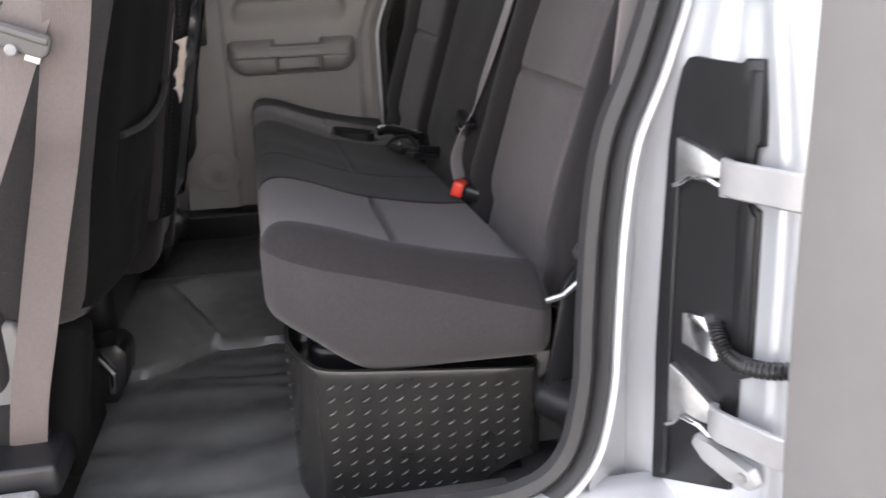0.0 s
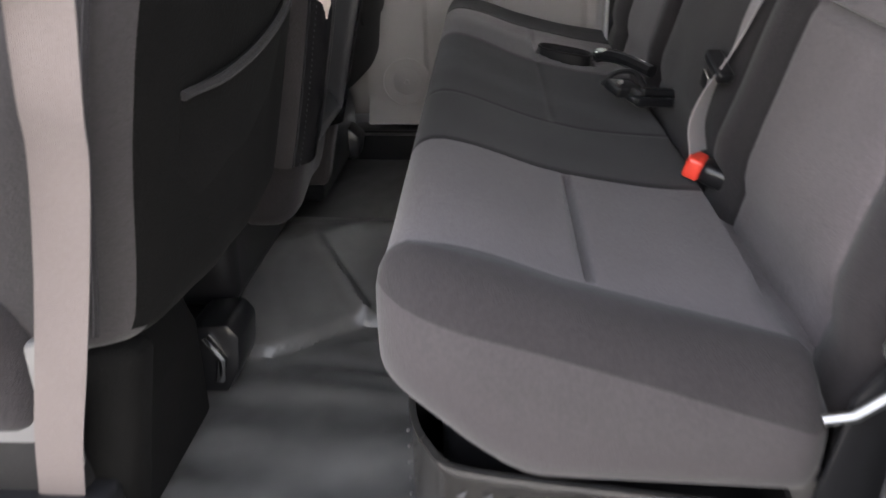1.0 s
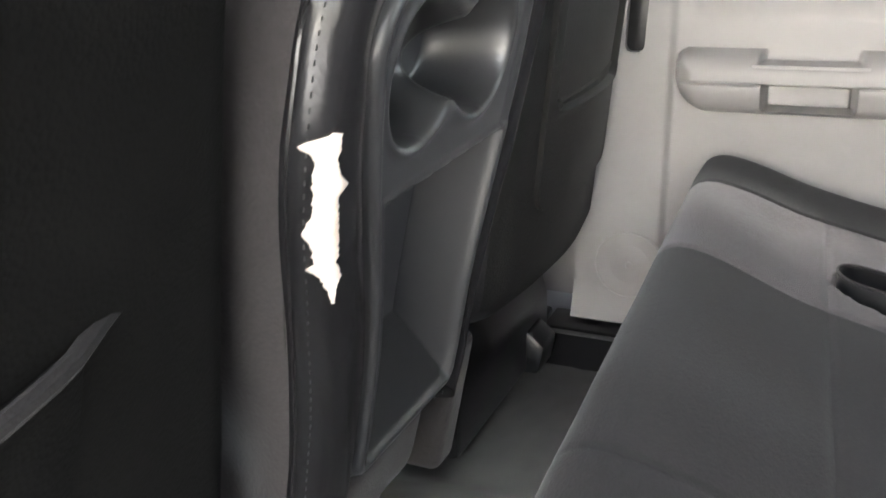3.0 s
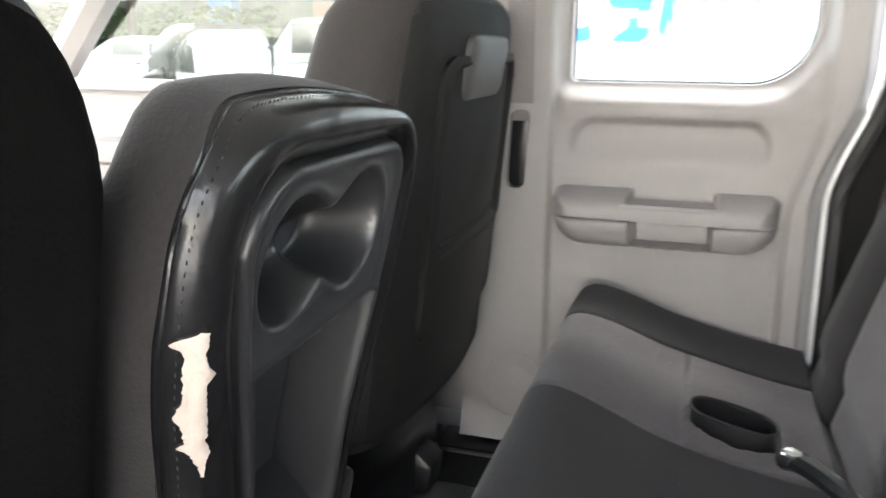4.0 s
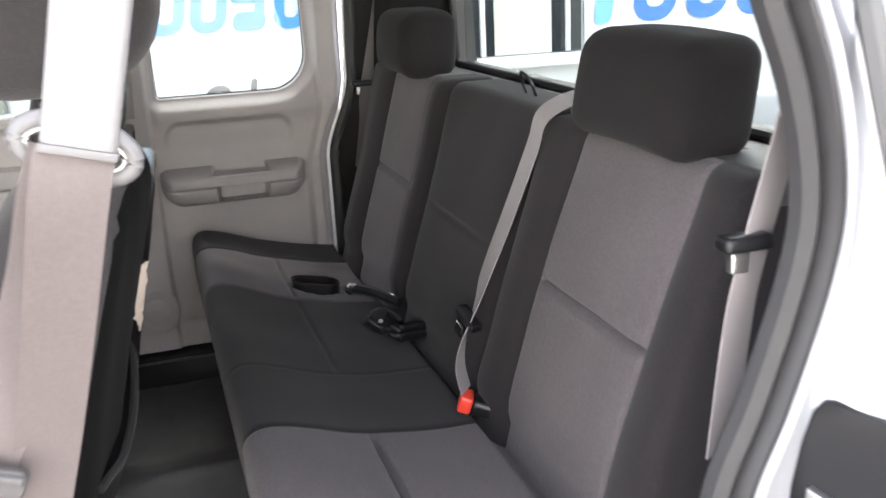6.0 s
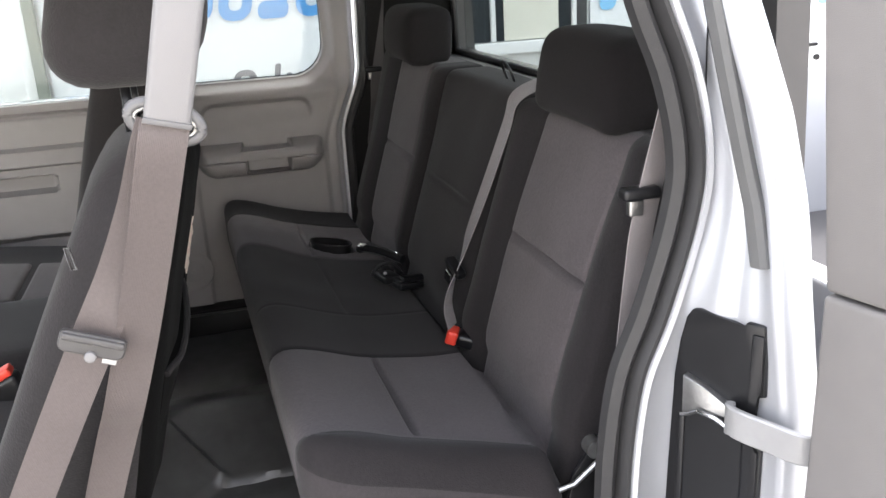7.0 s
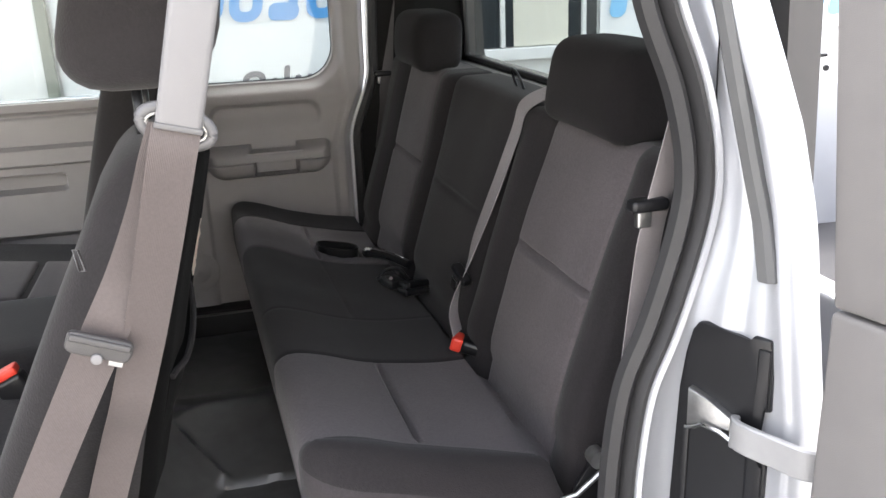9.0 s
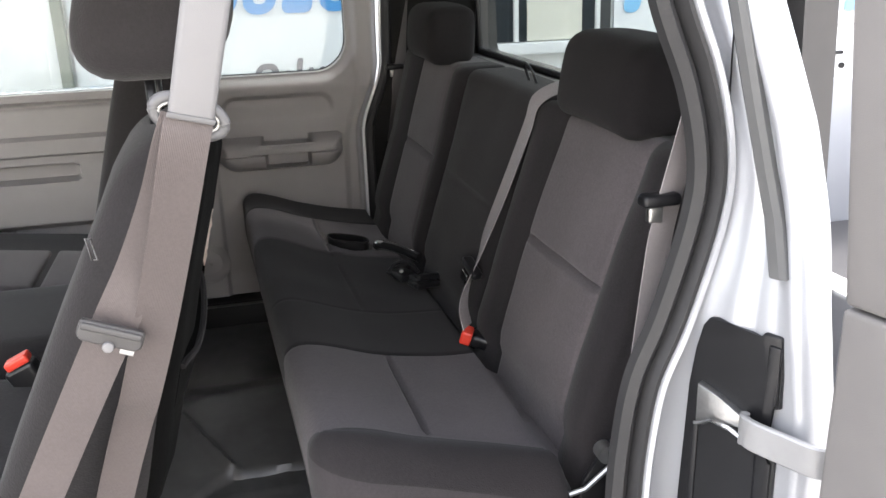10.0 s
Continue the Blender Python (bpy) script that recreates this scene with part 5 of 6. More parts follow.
part("cloth_cover", ring_mesh([cloth_row(k) for k in steps(0, 1, 18)]), CLOTH_BACK, console, "dark cloth cover")
front_row = cloth_row(1.0)
fill = bmesh.new()
half_n = len(front_row) // 2
lo_row = [fill.verts.new(p) for p in front_row[:half_n + 1]]
hi_row = [fill.verts.new(p) for p in front_row[half_n:][::-1]]
for i in range(half_n):
    q = [lo_row[i], lo_row[i + 1], hi_row[i + 1], hi_row[i]] if i < half_n - 1 else [lo_row[i], lo_row[i + 1], hi_row[i]]
    fill.faces.new(q)
part("front_face", fill, CLOTH_BACK, console)
part("vinyl_back", ring_mesh([vinyl_row(k) for k in steps(0, 1, 16)]), VINYL, console, "black vinyl back with a rolled edge")
CUPS = ((-0.048, 0.981, 0.047), (0.061, 0.985, 0.047))


def panel_edge(u, z):
    return rect_distance(u, z, -0.134, 0.655, 0.134, 1.056, (0.02, 0.03, 0.045, 0.062))


def panel_put(u, z):
    """Hard panel in the vinyl: two cups that meet, and a long tray below."""
    x = rear_cons(z) + 0.002
    y = pan_mid(z) + u / 0.134 * pan_half(z)
    d = -math.log(sum(math.exp(min(40.0, -48 * (math.hypot(y - cy, z - cz) - r))) for cy, cz, r in CUPS) + 1e-12) / 48
    e = max(0.0, min(1.0, -d / 0.019))
    x -= 0.064 * (1 - (1 - e) ** 2.2) + 0.004 * smooth((0.004 - d) / 0.008)
    x += 0.0025 * bell(d - 0.004, 0.004)
    if z < 0.93:
        rims = (u + 0.112, 0.120 - u, 0.905 + 0.05 * u - z, z - 0.670)
        t = min(q / w for q, w in zip(rims, (0.006, 0.042, 0.007, 0.075)))
        x -= 0.052 * max(0.0, min(1.0, t)) - 0.002 * bell(min(rims) + 0.002, 0.003)
    x -= 0.010 * smooth((panel_edge(u, z) + 0.006) / 0.006)
    x += 0.004 * bell(panel_edge(u, z) + 0.010, 0.005)
    return (x, y, z)


part("cup_panel", sheet(steps(-0.137, 0.137, 160), steps(0.652, 1.059, 230), panel_put, (lambda u, z: -panel_edge(u, z),), (-0.014, 0, 0)), PANEL, console, "black plastic cup-holder panel with a tray")
seam_path = vinyl_row(0.93)
part("stitched_seam", tube([Vector(p) + Vector((0.0004, 0, 0)) for p in seam_path], 0.0016, 6), VINYL, console)
stitch = bmesh.new()
fine_seam = curve_points(vinyl_row(0.86)[::3], 9)
for i in range(0, len(fine_seam) - 2, 2):
    a, b = fine_seam[i], fine_seam[i + 1]
    tube([a + Vector((0.0006, 0, 0)), a + (b - a) * 0.7 + Vector((0.0004, 0, 0))], 0.0006, 4, stitch)
part("stitches", stitch, TYRE, console, "black thread")


def vinyl_point(f, k):
    """A place on the near side of the vinyl: f along its outline, k across it."""
    i = int(f)
    w = f - i
    (ya, za), (yb, zb) = [tuple(p[i][c] * (1 - w) + p[i + 1][c] * w for c in (0, 1)) for p in (inner_arch, outer_arch)]
    y, z = ya + (yb - ya) * k, za + (zb - za) * k
    return Vector((rear_cons(z) + roll(k), y, z))


tear_r = random.Random(11)
tear_bm = bmesh.new()
tear_rows = []
NT = 64


def spike(t, at, w):
    return max(0.0, 1 - abs(t - at) / w)


for i in range(NT + 1):
    t = i / NT
    f = (0.955 - 0.104 * t - 0.655) / 0.339 * 30
    hi = 0.760 + 0.080 * smooth(t / 0.05) + 0.075 * spike(t, 0.08, 0.045) + 0.050 * spike(t, 0.54, 0.10) + 0.045 * spike(t, 0.77, 0.035) - 0.085 * smooth((t - 0.72) / 0.28)
    lo = 0.690 - 0.100 * spike(t, 0.27, 0.06) + 0.022 * spike(t, 0.14, 0.06) + 0.03 * spike(t, 0.73, 0.04) - 0.025 * spike(t, 0.82, 0.05) + 0.055 * smooth((t - 0.80) / 0.2)
    lo, hi = lo + tear_r.uniform(-0.007, 0.007), hi + tear_r.uniform(-0.007, 0.007)
    hi = max(hi, lo + 0.01)
    tear_rows.append([tear_bm.verts.new(vinyl_point(f, lo + (hi - lo) * q) + Vector((0.0026 + lift, 0, 0))) for q, lift in ((0, 0.0), (0.2, 0.0014), (0.5, 0.002), (0.8, 0.0014), (1, 0.0))])
for ra, rb in zip(tear_rows, tear_rows[1:]):
    for k in range(4):
        tear_bm.faces.new((ra[k], ra[k + 1], rb[k + 1], rb[k]))
bmesh.ops.solidify(tear_bm, geom=tear_bm.faces[:], thickness=0.003)
part("torn_patch", tear_bm, FOAM, console, "pale foam showing through a ragged tear")
part("skirt", rbox((0.10, 0.225, 0.13), 0.035, (3, 10, 6), lambda v: Vector((v.x - 0.705 + 0.23 * v.z + 0.004 * noise.noise((v.y * 20, v.z * 9, 4)), v.y + 0.044, v.z + 0.600 + 0.010 * math.sin(v.y * 20)))), CLOTH_DARK, console, "loose dark cloth skirt")
part("side_flap", block((-0.72, 0.215, 0.495), (-0.655, 0.262, 0.66), 0.012, None, lambda v: v + Vector((0.2 * (v.z - 0.6), 0, 0)), (2, 2, 4)), CLOTH_BACK, console, "dark cloth side flap")
part("base", block((-1.2, -0.15, 0.43), (-0.74, 0.22, 0.62), 0.03), PLASTIC, console)
part("seat_cushion", rbox((0.45, 0.36, 0.14), 0.05, (4, 6, 3), lambda v: Vector((v.x - 1.0, v.y + 0.02, v.z + 0.68))), CLOTH_DARK, console, "black cloth cushion")

fb = thing("front_buckle", (-0.86, -0.27, 0.72), "black front belt buckle with a red button", "belt buckle")
part("body", turned(rbox((0.05, 0.035, 0.085), 0.008, (2, 2, 2)), (-0.862, -0.262, 0.722), (0, -25, 0)), PLASTIC, fb)
part("release_button", turned(rbox((0.040, 0.028, 0.015), 0.004, (2, 2, 2)), (-0.880, -0.262, 0.767), (0, -25, 0)), RED, fb, "red release button")

# ---- driver's belt ----
dbelt = thing("driver_belt", (-0.69, -0.80, 0.58), "taupe driver's seat belt on a grey-sleeved guide ring", "seat belt")
BY = -0.852
part("sleeve", prism([(-0.560, 1.238), (-0.519, 1.227), (-0.462, 1.46), (-0.505, 1.47)], "y", BY - 0.012, BY + 0.010, 0.006, 3), TRIM_LIGHT, dbelt, "light grey plastic belt sleeve")


def ring_at(a, rx, rz, dy):
    c, q = math.cos(a), math.sin(a)
    return (-0.541 + rx * c, BY + dy, 1.234 + rz * q - 0.30 * rx * c)


part("guide_ring", tube([ring_at(k * math.tau / 32, 0.031, 0.017, 0.006) for k in range(32)], 0.0062, 10, closed=True), RING_GREY, dbelt, "grey plastic guide ring")
part("ring_liner", tube([ring_at(k * math.tau / 32, 0.0262, 0.0125, 0.003) for k in range(32)], 0.0022, 8, closed=True), ZINC, dbelt, "bright ring liner")
outer = curve_points([(-0.540, BY - 0.007, 1.236), (-0.549, BY - 0.006, 1.205), (-0.573, -0.822, 1.115), (-0.604, -0.774, 1.005), (-0.637, -0.732, 0.90), (-0.655, -0.705, 0.85), (-0.689, -0.674, 0.75), (-0.719, -0.658, 0.65), (-0.745, -0.645, 0.565), (-0.763, -0.634, 0.488)], 6)
part("webbing", strap(outer, [(1, 0.05, -0.26)] * len(outer), 0.0445), WEB_BROWN, dbelt, "taupe webbing running down to the sill")
inner = curve_points([(-0.543, BY - 0.002, 1.235), (-0.556, BY + 0.004, 1.203), (-0.577, -0.818, 1.147), (-0.611, -0.783, 1.072), (-0.645, -0.771, 1.01), (-0.690, -0.748, 0.925), (-0.750, -0.728, 0.81), (-0.83, -0.70, 0.655)], 6)
inner_s = [(1, 0.10 - 0.30 * min(1, i / 12) + 0.10 * max(0.0, min(1, (i - 24) / 10)), -0.35 - 0.12 * min(1, i / 20)) for i in range(len(inner))]
part("webbing", strap(inner, inner_s, 0.047), WEB_BROWN, dbelt, "taupe webbing folded back through the tongue")
tongue_m = Matrix.Translation((-0.650, -0.785, 1.001)) @ Euler((0, radians(22), 0)).to_matrix().to_4x4()
tg = prism(rounded(-0.034, -0.012, 0.034, 0.012, (0.009, 0.009, 0.006, 0.006), 4), "y", -0.005, 0.005, 0.003, 3)
block((-0.032, -0.009, 0.002), (0.032, -0.003, 0.010), 0.004, tg, None, (4, 1, 1))
bmesh.ops.transform(tg, matrix=tongue_m, verts=tg.verts)
part("tongue", tg, PLASTIC_DARK, dbelt, "dark grey plastic tongue grip")
tb = block((0.013, -0.002, -0.018), (0.028, 0.001, -0.006), 0.001)
bmesh.ops.transform(tb, matrix=tongue_m, verts=tb.verts)
part("tongue_blade", tb, ZINC, dbelt, "bright steel blade")
knob = prism([(-0.6535 + 0.0062 * math.cos(k * math.tau / 20), 0.990 + 0.0062 * math.sin(k * math.tau / 20)) for k in range(20)], "y", -0.794, -0.766, 0.0018, 2)
part("stop_button", knob, TRIM_LIGHT, dbelt, "round light grey stop button")
part("sleeve_lip", prism([(-0.561, 1.2375), (-0.559, 1.2425), (-0.5165, 1.2315), (-0.5185, 1.2265)], "y", BY - 0.0135, BY + 0.0115, 0.001), RING_GREY, dbelt, "darker lip of the sleeve")
part("floor_anchor", block((-0.86, -0.70, 0.448), (-0.715, -0.60, 0.492), 0.008), PLASTIC, dbelt, "black plastic belt anchor cover")
part("anchor_plate", block((-0.90, -0.745, 0.425), (-0.737, -0.702, 0.466), 0.008), PAINT_STRAP, dbelt, "grey painted anchor plate")

# ---- outside ----
ground_ob = part("ground", sheet(steps(-300, 300, 40), steps(-300, 300, 40), lambda x, y: (x, y, -0.27)), ASPHALT)
tagged(ground_ob, "pale grey concrete yard", "ground", kind="structure")

WY = 3.0
wall_ob = part("building_wall", block((-1.62, WY, -0.3), (9.0, WY + 0.3, 4.2), 0.01), WALL_WHITE)
tagged(wall_ob, "white painted building wall", "wall", kind="structure")
# unseen added wall; its distance and height set the skylight on the seats
street_wall = part("unseen_opposite_wall", block((-20, -9.3, -0.3), (14, -9.0, 3.2), 0.01), YARD_WALL)
tagged(street_wall, "added beige wall across the yard, out of view", "wall", kind="structure")
wall_back = part("yard_wall", block((9.0, -12, -0.3), (9.3, WY + 0.3, 3.2), 0.01), WALL_WHITE)
tagged(wall_back, "white painted yard wall", "wall", kind="structure")


def slanted(poly, x, z, lean=0.16):
    return [(x + a + lean * b, z + b) for a, b in poly]


def ring_shape(x, z, w, h, t, y, bm, lean=0.16):
    """A rounded, slanted ring of ink."""
    o = slanted(rounded(0, 0, w, h, (w * 0.42,) * 4, 5), x, z, lean)
    i = slanted(rounded(t, t, w - t, h - t, ((w - 2 * t) * 0.4,) * 4, 5), x, z, lean)
    a, b = [bm.verts.new((p[0], y, p[1])) for p in o], [bm.verts.new((p[0], y, p[1])) for p in i]
    for k in range(len(o)):
        j = (k + 1) % len(o)
        bm.faces.new((a[k], a[j], b[j], b[k]))


def bar_shape(x, z, w, h, y, bm, lean=0.16):
    vs = [bm.verts.new((p[0], y, p[1])) for p in slanted(rounded(0, 0, w, h, (min(w, h) * 0.4,) * 4, 3), x, z, lean)]
    bm.faces.new(vs)


def banner(x0, x1, z0, z1, label, inks):
    b = thing("banner", ((x0 + x1) / 2, WY - 0.02, z0), label, "banner")

    def put(x, z):
        return (x, WY - 0.022 + 0.005 * math.sin(x * 9 + 0.6 * math.sin(z * 4)), z)
    part("cloth", sheet(steps(x0, x1, 60), steps(z0, z1, 12), put, (), (0, 0.012, 0)), BANNER, b, "white banner cloth")
    for nme, mat, shapes in inks:
        for depth, shape in enumerate(shapes):
            bm = bmesh.new()
            if shape[0] == "ring":
                ring_shape(*shape[1:], WY - 0.031 - 0.0006 * depth, bm)
            else:
                bar_shape(*shape[1:], WY - 0.031 - 0.0006 * depth, bm)
            part(nme, bm, mat, b, "", False)
    return b


def letters(x0, count, pitch, z, h):
    """Abstract marks of the size of big rounded lettering."""
    out = []
    for i in range(count):
        x = x0 + i * pitch
        if i % 3 == 0:
            out.append(("ring", x, z, pitch * 0.86, h * 0.78, pitch * 0.26))
            out.append(("bar", x + pitch * 0.02, z + h * 0.5, pitch * 0.24, h * 0.6))
        elif i % 3 == 1:
            out.append(("ring", x, z, pitch * 0.86, h * 0.74, pitch * 0.26))
        else:
            for k in range(3):
                out.append(("bar", x + 0.02 * pitch, z + k * h * 0.27, pitch * 0.8, h * 0.19))
            out.append(("bar", x + 0.02 * pitch, z + h * 0.3, pitch * 0.24, h * 0.38))
            out.append(("bar", x + 0.55 * pitch, z + h * 0.05, pitch * 0.24, h * 0.36))
    return out


banner(-1.21, 0.62, 0.55, 2.3, "white banner with large blue rounded marks on the wall",
       (("blue_mark", BLUE_MID, letters(-1.158, 7, 0.192, 1.135, 0.46)),
        ("grey_mark", INK_GREY, [("ring", -0.37, 0.72, 0.12, 0.17, 0.03), ("bar", -0.22, 0.72, 0.03, 0.13), ("bar", -0.16, 0.72, 0.03, 0.19), ("bar", -0.10, 0.72, 0.03, 0.14), ("bar", -0.04, 0.72, 0.03, 0.14), ("bar", 0.02, 0.72, 0.09, 0.13)])))
banner(1.635, 3.6, 0.93, 2.3, "white banner with blue marks beside the window frames",
       (("light_mark", BLUE_LIGHT, [("bar", 1.68, 1.055, 0.10, 0.55), ("bar", 1.62, 1.56, 0.3, 0.1), ("ring", 2.86, 1.0, 0.2, 0.4, 0.06), ("bar", 3.1, 1.0, 0.09, 0.5)]),
        ("blue_mark", BLUE, [("ring", 1.90, 1.055, 0.26, 0.40, 0.075), ("ring", 2.22, 1.055, 0.26, 0.40, 0.075), ("ring", 2.54, 1.055, 0.26, 0.40, 0.075)])))

front_win = thing("building_window", (1.2, WY, 0.9), "building window with dark panes, white frames and a cream panel", "window")
part("dark_pane", block((0.66, WY - 0.03, 0.93), (1.04, WY - 0.01, 2.6), 0.002), GLASS_DARK, front_win, "dark glass pane")
part("dark_pane", block((1.075, WY - 0.03, 0.93), (1.12, WY - 0.01, 2.6), 0.002), GLASS_DARK, front_win, "dark glass pane")
part("dark_pane", block((1.44, WY - 0.03, 0.93), (1.61, WY - 0.01, 2.6), 0.002), GLASS_DARK, front_win, "dark glass pane")
part("panel", block((1.12, WY - 0.03, 0.93), (1.44, WY - 0.008, 2.6), 0.003), WALL_CREAM, front_win, "cream panel")
for x in (1.042, 1.515):
    part("frame_bar", block((x, WY - 0.05, 0.93), (x + 0.025, WY - 0.012, 2.6), 0.004), WALL_WHITE, front_win, "white frame bar")
part("frame_bar", block((0.66, WY - 0.05, 1.42), (1.04, WY - 0.012, 1.435), 0.003), WALL_WHITE, front_win, "white frame bar")
part("ledge", block((0.64, WY - 0.07, 0.86), (1.63, WY - 0.005, 0.925), 0.006), WALL_WHITE, front_win, "white ledge")

gate_post = thing("gate_post", (-1.28, WY - 0.05, -0.27), "pale grey steel post standing beside the banner", "post")
part("post", block((-1.275, WY - 0.07, -0.27), (-1.225, WY - 0.01, 2.6), 0.006), FAR_WALL, gate_post, "grey steel post")
part("flange", block((-1.325, WY - 0.045, -0.27), (-1.277, WY - 0.01, 2.6), 0.004), WALL_WHITE, gate_post, "white flange")
part("cap", block((-1.33, WY - 0.075, 2.6), (-1.22, WY - 0.005, 2.63), 0.004), WALL_WHITE, gate_post)
wdoor = thing("white_metal_door", (3.1, WY, -0.25), "white metal door with a black handle in the wall", "door")
part("leaf", block((2.55, WY - 0.02, -0.26), (3.6, WY - 0.004, 0.90), 0.004), WALL_WHITE, wdoor, "white painted leaf")
part("handle", block((2.96, WY - 0.05, 0.755), (3.12, WY - 0.02, 0.775), 0.006), PLASTIC, wdoor, "black handle")
part("lock", tube([(3.13, WY - 0.035, 0.685), (3.13, WY - 0.018, 0.685)], 0.018, 12), PLASTIC, wdoor, "black lock")


# own cargo bed behind the cab
bed = thing("cargo_bed", (1.3, YC, 0.2), "silver pickup cargo bed behind the cab", "truck bed")
part("side_wall", block((0.31, -0.865, 0.30), (2.2, -0.79, 0.93), 0.02), PAINT, bed)
part("side_wall", block((0.31, 1.0, 0.30), (2.2, 1.075, 0.93), 0.02), PAINT, bed)
part("front_wall", block((0.31, -0.79, 0.34), (0.36, 1.0, 0.90), 0.01), PAINT, bed)
part("bed_floor", block((0.36, -0.79, 0.34), (2.2, 1.0, 0.40), 0.01), PLASTIC_DARK, bed)
part("tailgate", block((2.2, -0.84, 0.34), (2.25, 1.05, 0.92), 0.012), PAINT, bed)


def wheel(parent, x, y, z, r=0.36, side=1):
    w = part("wheel", tube([(x, y - 0.11, z), (x, y - 0.1, z), (x, y + 0.1, z), (x, y + 0.11, z)], [r * 0.9, r, r, r * 0.9], 28), TYRE, parent, "black tyre")
    part("rim", tube([(x, y + side * 0.105, z), (x, y + side * 0.118, z)], r * 0.6, 20), ZINC, w, "steel rim")


wheel(bed, 1.3, -0.75, 0.10, 0.37, -1), wheel(bed, 1.3, 0.96, 0.10, 0.37, 1)


# the truck's own front, ahead of the windscreen
nose = thing("truck_front", (-2.7, YC, -0.2), "silver pickup bonnet and front wings ahead of the cab", "truck front")
part("bonnet", rbox((1.15, 1.50, 0.10), 0.04, (6, 8, 1), lambda v: Vector((-2.62 + v.x, YC + v.y, 0.90 + v.z + 0.10 * v.x - 0.05 * (v.y / 0.75) ** 2))), PAINT, nose)
for sd in (-1, 1):
    part("front_wing", block((-3.2, YC + sd * 0.85 - 0.12, 0.30), (-2.02, YC + sd * 0.85 + 0.12, 0.86), 0.05), PAINT, nose)
    part("headlight", block((-3.22, YC + sd * 0.72 - 0.15, 0.58), (-3.16, YC + sd * 0.72 + 0.15, 0.78), 0.02), CHROME, nose, "clear headlight")
    wheel(nose, -2.62, YC + sd * 0.86, 0.10, 0.37, sd)
part("grille", block((-3.23, YC - 0.55, 0.42), (-3.14, YC + 0.55, 0.78), 0.02), PLASTIC, nose, "black grille")
part("bumper", block((-3.30, YC - 0.95, 0.16), (-3.12, YC + 0.95, 0.38), 0.04), PAINT, nose)
screen = part("windscreen", sheet(steps(-0.78, 0.78, 20), steps(0.0, 1.0, 12), lambda u, v: (-1.80 + 0.55 * v - 0.06 * (1 - (u / 0.78) ** 2), YC + u * (1 - 0.08 * v), 0.98 + 0.53 * v)), WINDSCREEN, nose, "clear windscreen glass")
screen.visible_shadow = False


def parked(name, at, turn, length, width, height, hood, mat, label, cat):
    """A parked vehicle: profiled body, dark glass, lights, wheels."""
    c = thing(name, (0, 0, 0), label, cat, "parked vehicles")
    L, H = length, height
    low = [(-L / 2, 0.35), (-L / 2, 0.75), (-L / 2 + 0.1, 0.88), (-L / 2 + hood, 0.98), (L / 2 - 0.15, 1.0), (L / 2, 0.9), (L / 2, 0.4), (L / 2 - 0.1, 0.3), (-L / 2 + 0.1, 0.3)]
    cabin = [(-L / 2 + hood - 0.1, 0.96), (-L / 2 + hood + 0.55, H - 0.06), (-L / 2 + hood + 0.9, H), (L / 2 - 0.6, H), (L / 2 - 0.25, H - 0.12), (L / 2 - 0.1, 0.96)]
    w = width / 2
    part("body", prism(low, "y", -w, w, 0.06, 3), mat, c)
    part("cabin", prism(cabin, "y", -w + 0.1, w - 0.1, 0.06, 3), mat, c)
    x0, x1 = -L / 2 + hood + 0.5, L / 2 - 0.55
    n = 3
    for s in (-1, 1):
        for i in range(n):
            a, b = x0 + (x1 - x0) * i / n + 0.04, x0 + (x1 - x0) * (i + 1) / n - 0.04
            part("side_window", block((a, s * (w - 0.10) - 0.012, 1.05), (b, s * (w - 0.10) + 0.012, H - 0.14), 0.01), GLASS_DARK, c, "dark side window")
            part("door_handle", block((b - 0.25, s * w - 0.012, 0.86), (b - 0.08, s * w + 0.012, 0.89), 0.008), PLASTIC, c)
        for x in (-L / 2 + 0.75, L / 2 - 0.8):
            wheel(c, x, s * (w - 0.12), 0.33, 0.33, s)
        part("headlight", block((-L / 2 - 0.01, s * (w - 0.3) - 0.14, 0.66), (-L / 2 + 0.08, s * (w - 0.3) + 0.14, 0.80), 0.02), CHROME, c, "clear headlight")
    wind = prism([(-L / 2 + hood - 0.06, 1.02), (-L / 2 + hood + 0.48, H - 0.12), (-L / 2 + hood + 0.46, H - 0.10), (-L / 2 + hood - 0.10, 1.02)], "y", -w + 0.22, w - 0.22)
    part("windscreen", wind, GLASS_DARK, c, "dark windscreen")
    c.matrix_world = Matrix.Translation((at[0], at[1], -0.27)) @ Matrix.Rotation(radians(turn), 4, "Z")
    return c


parked("parked_car", (-7.3, 16.4), 24, 4.6, 1.8, 1.47, 1.25, PAINT_WHITE, "white parked car in the yard", "car")
parked("parked_van", (-11.0, 21.8), 26, 5.2, 1.95, 1.95, 1.1, PAINT_WHITE, "white parked van with dark windows", "van")
parked("parked_car", (-13.0, 16.2), 38, 4.5, 1.75, 1.45, 1.2, PAINT_WHITE, "white parked car beside the tree", "car")
parked("parked_car", (-4.4, 20.5), 15, 4.4, 1.75, 1.45, 1.2, material("grey_car_paint", (0.25, 0.26, 0.27), 0.3, coat=0.5), "grey parked car in the yard", "car")

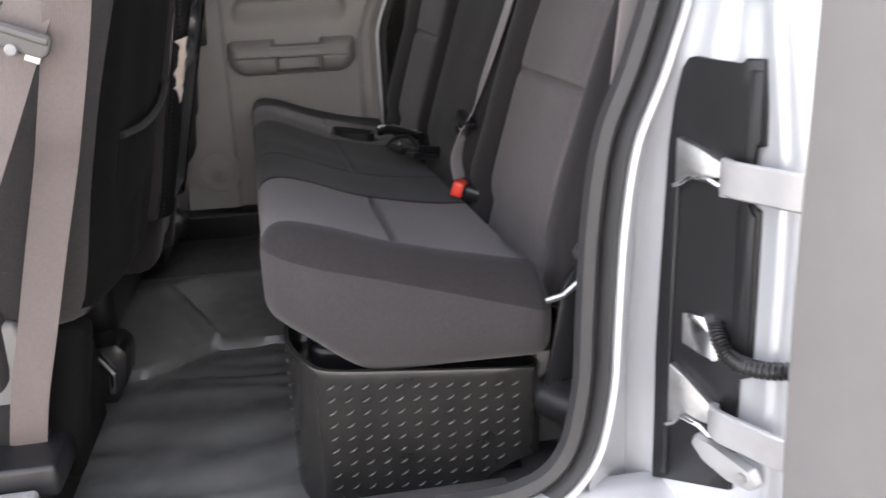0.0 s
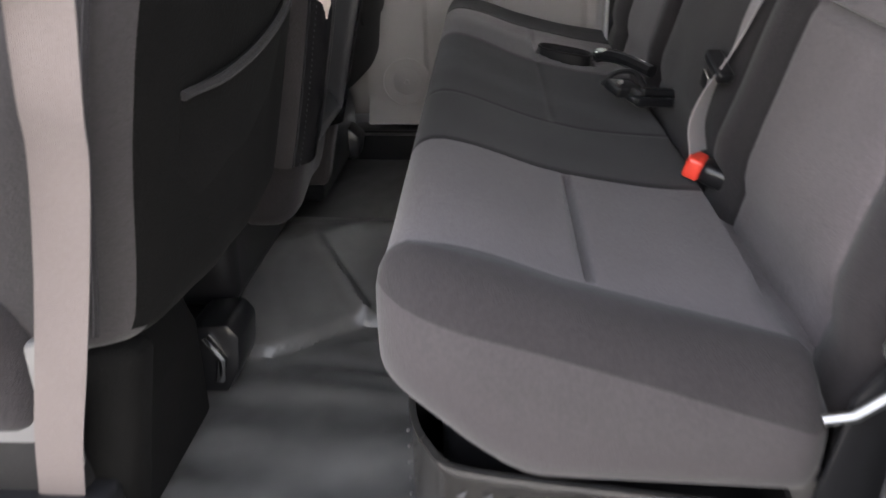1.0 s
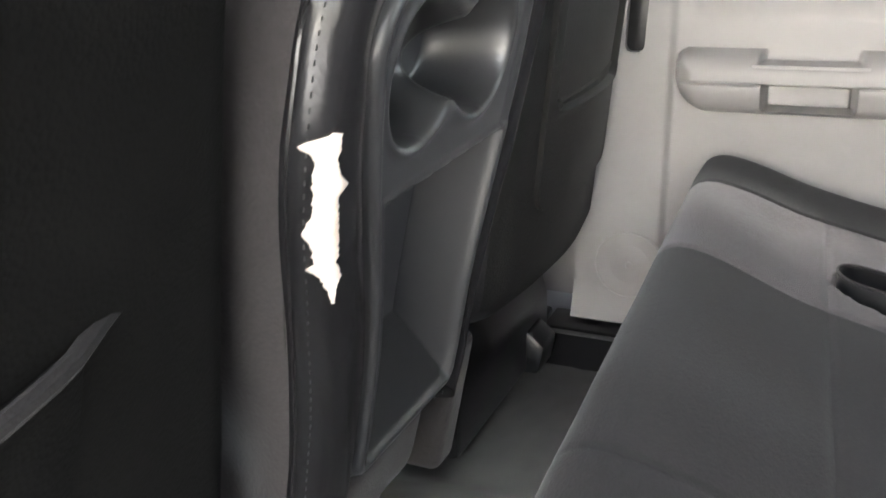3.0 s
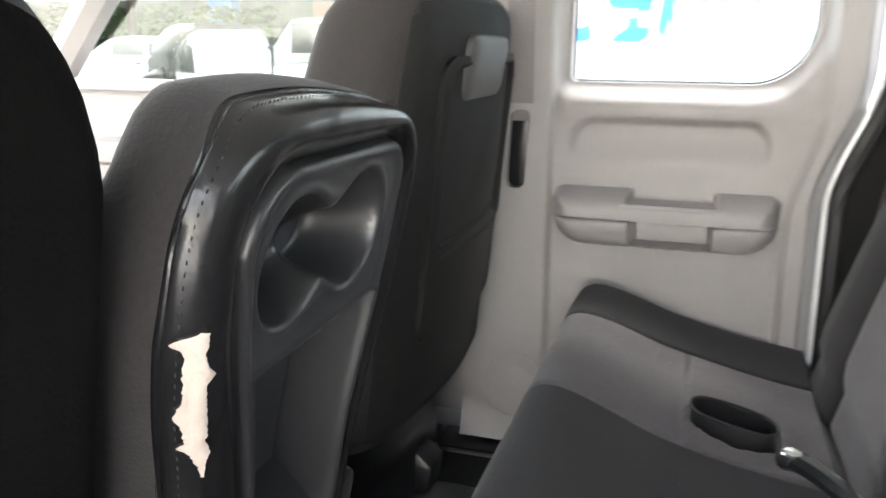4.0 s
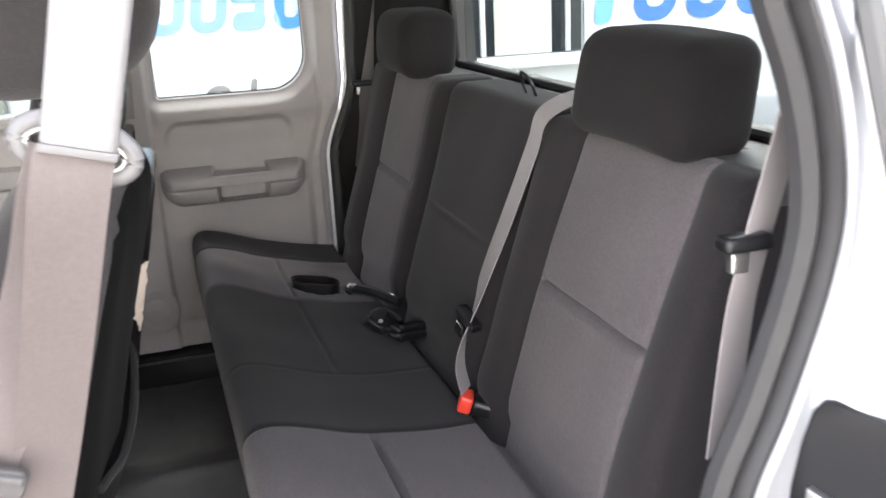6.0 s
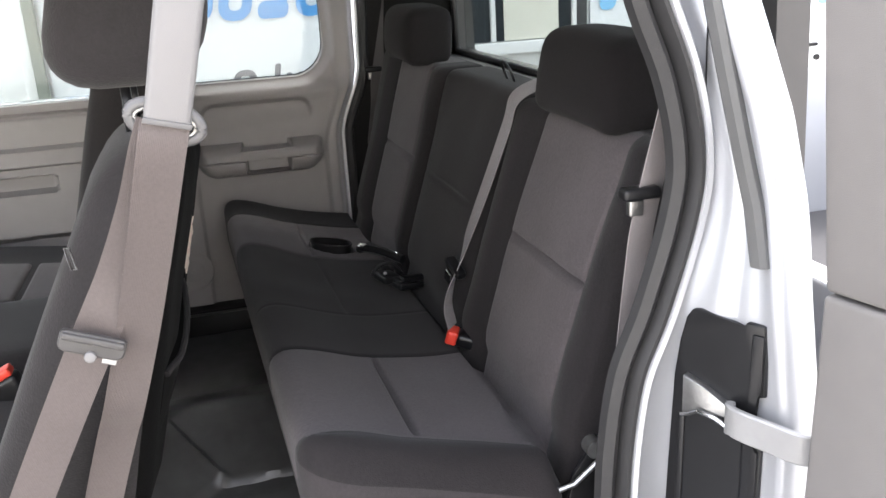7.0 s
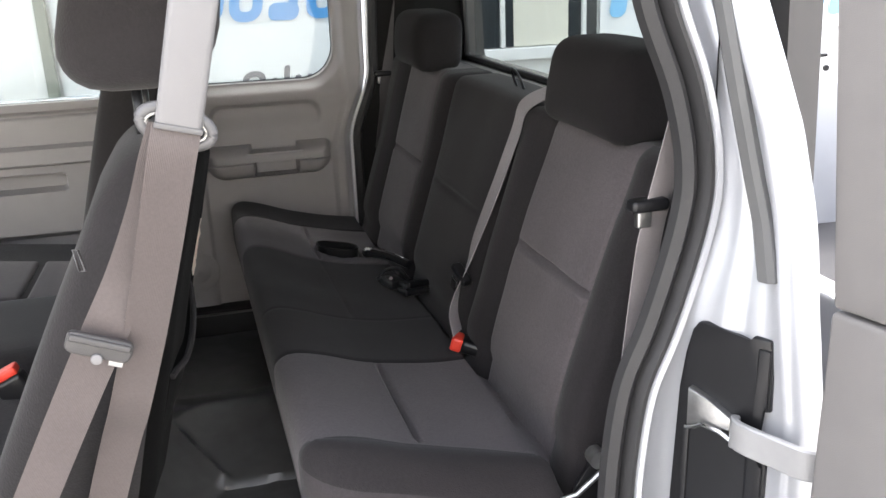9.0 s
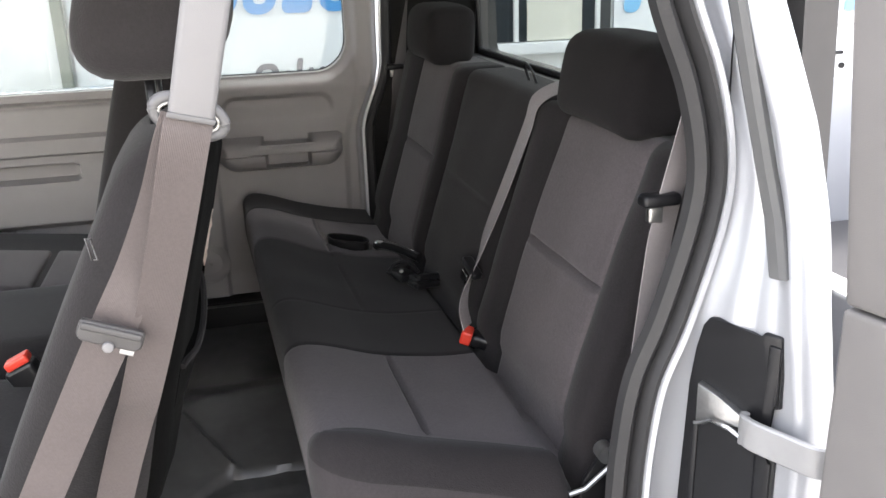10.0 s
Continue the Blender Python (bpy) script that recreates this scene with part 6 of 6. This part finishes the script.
far_bld = thing("far_building", (-10, 30, -0.27), "long grey-green far building with blue columns and a salmon sign", "building")
part("wall", block((-60, 30, -0.27), (6, 34, 2.6), 0.02), FAR_WALL, far_bld, "grey-green wall")
part("roof", block((-60.5, 13.0, 3.4), (6.5, 34, 3.6), 0.02), WALL_CREAM, far_bld, "cream canopy roof")
part("blue_column", block((-19.2, 28.7, -0.27), (-18.2, 29.3, 3.4), 0.02), BLUE_PAINT, far_bld, "blue painted column")
part("blue_column", block((-9.6, 28.7, -0.27), (-9.1, 29.3, 3.4), 0.02), BLUE_PAINT, far_bld, "blue painted column")
part("salmon_sign", block((-15.4, 29.8, 0.9), (-12.2, 29.99, 2.5), 0.01), ORANGE, far_bld, "salmon sign board")
for i in range(6):
    wv = part("window", block((-44 + i * 6.2, 29.93, 0.8), (-42 + i * 6.2, 29.99, 2.0), 0.01), GLASS_DARK, far_bld, "dark window")
    part("sill", block((-44.1 + i * 6.2, 29.86, 0.72), (-41.9 + i * 6.2, 29.99, 0.8), 0.01), WALL_CREAM, wv)
part("door", block((-11.2, 29.92, -0.27), (-10.0, 29.99, 1.9), 0.01), PLASTIC_DARK, far_bld, "dark door")


def tree(at, height, spread_r, seed):
    rnd = random.Random(seed)
    t = thing("tree", (*at, -0.27), "leafy green tree behind the parked cars", "tree", "yard trees")
    bm = tube([(at[0], at[1], -0.3), (at[0] + 0.05, at[1], height * 0.3), (at[0], at[1] + 0.1, height * 0.55)], [0.16, 0.12, 0.07], 10)
    for k in range(7):
        a = k * 2.4
        tube([(at[0], at[1], height * (0.3 + 0.03 * k)), (at[0] + spread_r * 0.4 * math.cos(a), at[1] + spread_r * 0.4 * math.sin(a), height * 0.6), (at[0] + spread_r * 0.75 * math.cos(a), at[1] + spread_r * 0.75 * math.sin(a), height * (0.68 + 0.03 * k))], [0.06, 0.04, 0.015], 6, bm)
    part("trunk", bm, BARK, t)
    verts, faces = [], []
    centres = [Vector((at[0] + rnd.gauss(0, spread_r * 0.45), at[1] + rnd.gauss(0, spread_r * 0.45), height * rnd.uniform(0.5, 0.95))) for _ in range(26)]
    for i in range(3200):
        c = rnd.choice(centres) + Vector((rnd.gauss(0, 0.33), rnd.gauss(0, 0.33), rnd.gauss(0, 0.25)))
        a, b = Vector((rnd.uniform(-1, 1), rnd.uniform(-1, 1), rnd.uniform(-1, 1))).normalized(), Vector((rnd.uniform(-1, 1), rnd.uniform(-1, 1), rnd.uniform(-1, 1))).normalized()
        s = rnd.uniform(0.06, 0.12)
        n0 = len(verts)
        verts += [c - a * s, c + b * s * 0.5, c + a * s, c - b * s * 0.5]
        faces.append((n0, n0 + 1, n0 + 2, n0 + 3))
    me = bpy.data.meshes.new("crown")
    me.from_pydata([tuple(v) for v in verts], [], faces)
    me.materials.append(LEAF)
    cr = new("crown", me)
    cr.parent, cr.matrix_parent_inverse = t, t.matrix_world.inverted()
    return t


tree((-17.5, 22), 6.0, 2.3, 3), tree((-24, 24), 7.0, 2.6, 5)


def hedge(x0, x1, y, top, seed):
    """A ragged green hedge of many small leaves along the far wall."""
    rnd = random.Random(seed)
    verts, faces = [], []
    for i in range(5200):
        x = rnd.uniform(x0, x1)
        c = Vector((x, y + rnd.gauss(0, 0.3), -0.2 + (top + 0.35 * noise.noise((x * 0.9, 0, seed))) * rnd.random() ** 0.7))
        a, b = Vector((rnd.uniform(-1, 1), rnd.uniform(-1, 1), rnd.uniform(-1, 1))).normalized(), Vector((rnd.uniform(-1, 1), rnd.uniform(-1, 1), rnd.uniform(-1, 1))).normalized()
        r = rnd.uniform(0.07, 0.14)
        n0 = len(verts)
        verts += [c - a * r, c + b * r * 0.6, c + a * r, c - b * r * 0.6]
        faces.append((n0, n0 + 1, n0 + 2, n0 + 3))
    me = bpy.data.meshes.new("hedge")
    me.from_pydata([tuple(v) for v in verts], [], faces)
    me.materials.append(LEAF)
    return tagged(new("hedge", me), "green leafy hedge along the far building", "hedge", kind="stuff")


hedge(-27, -15.8, 28.0, 2.4, 7)
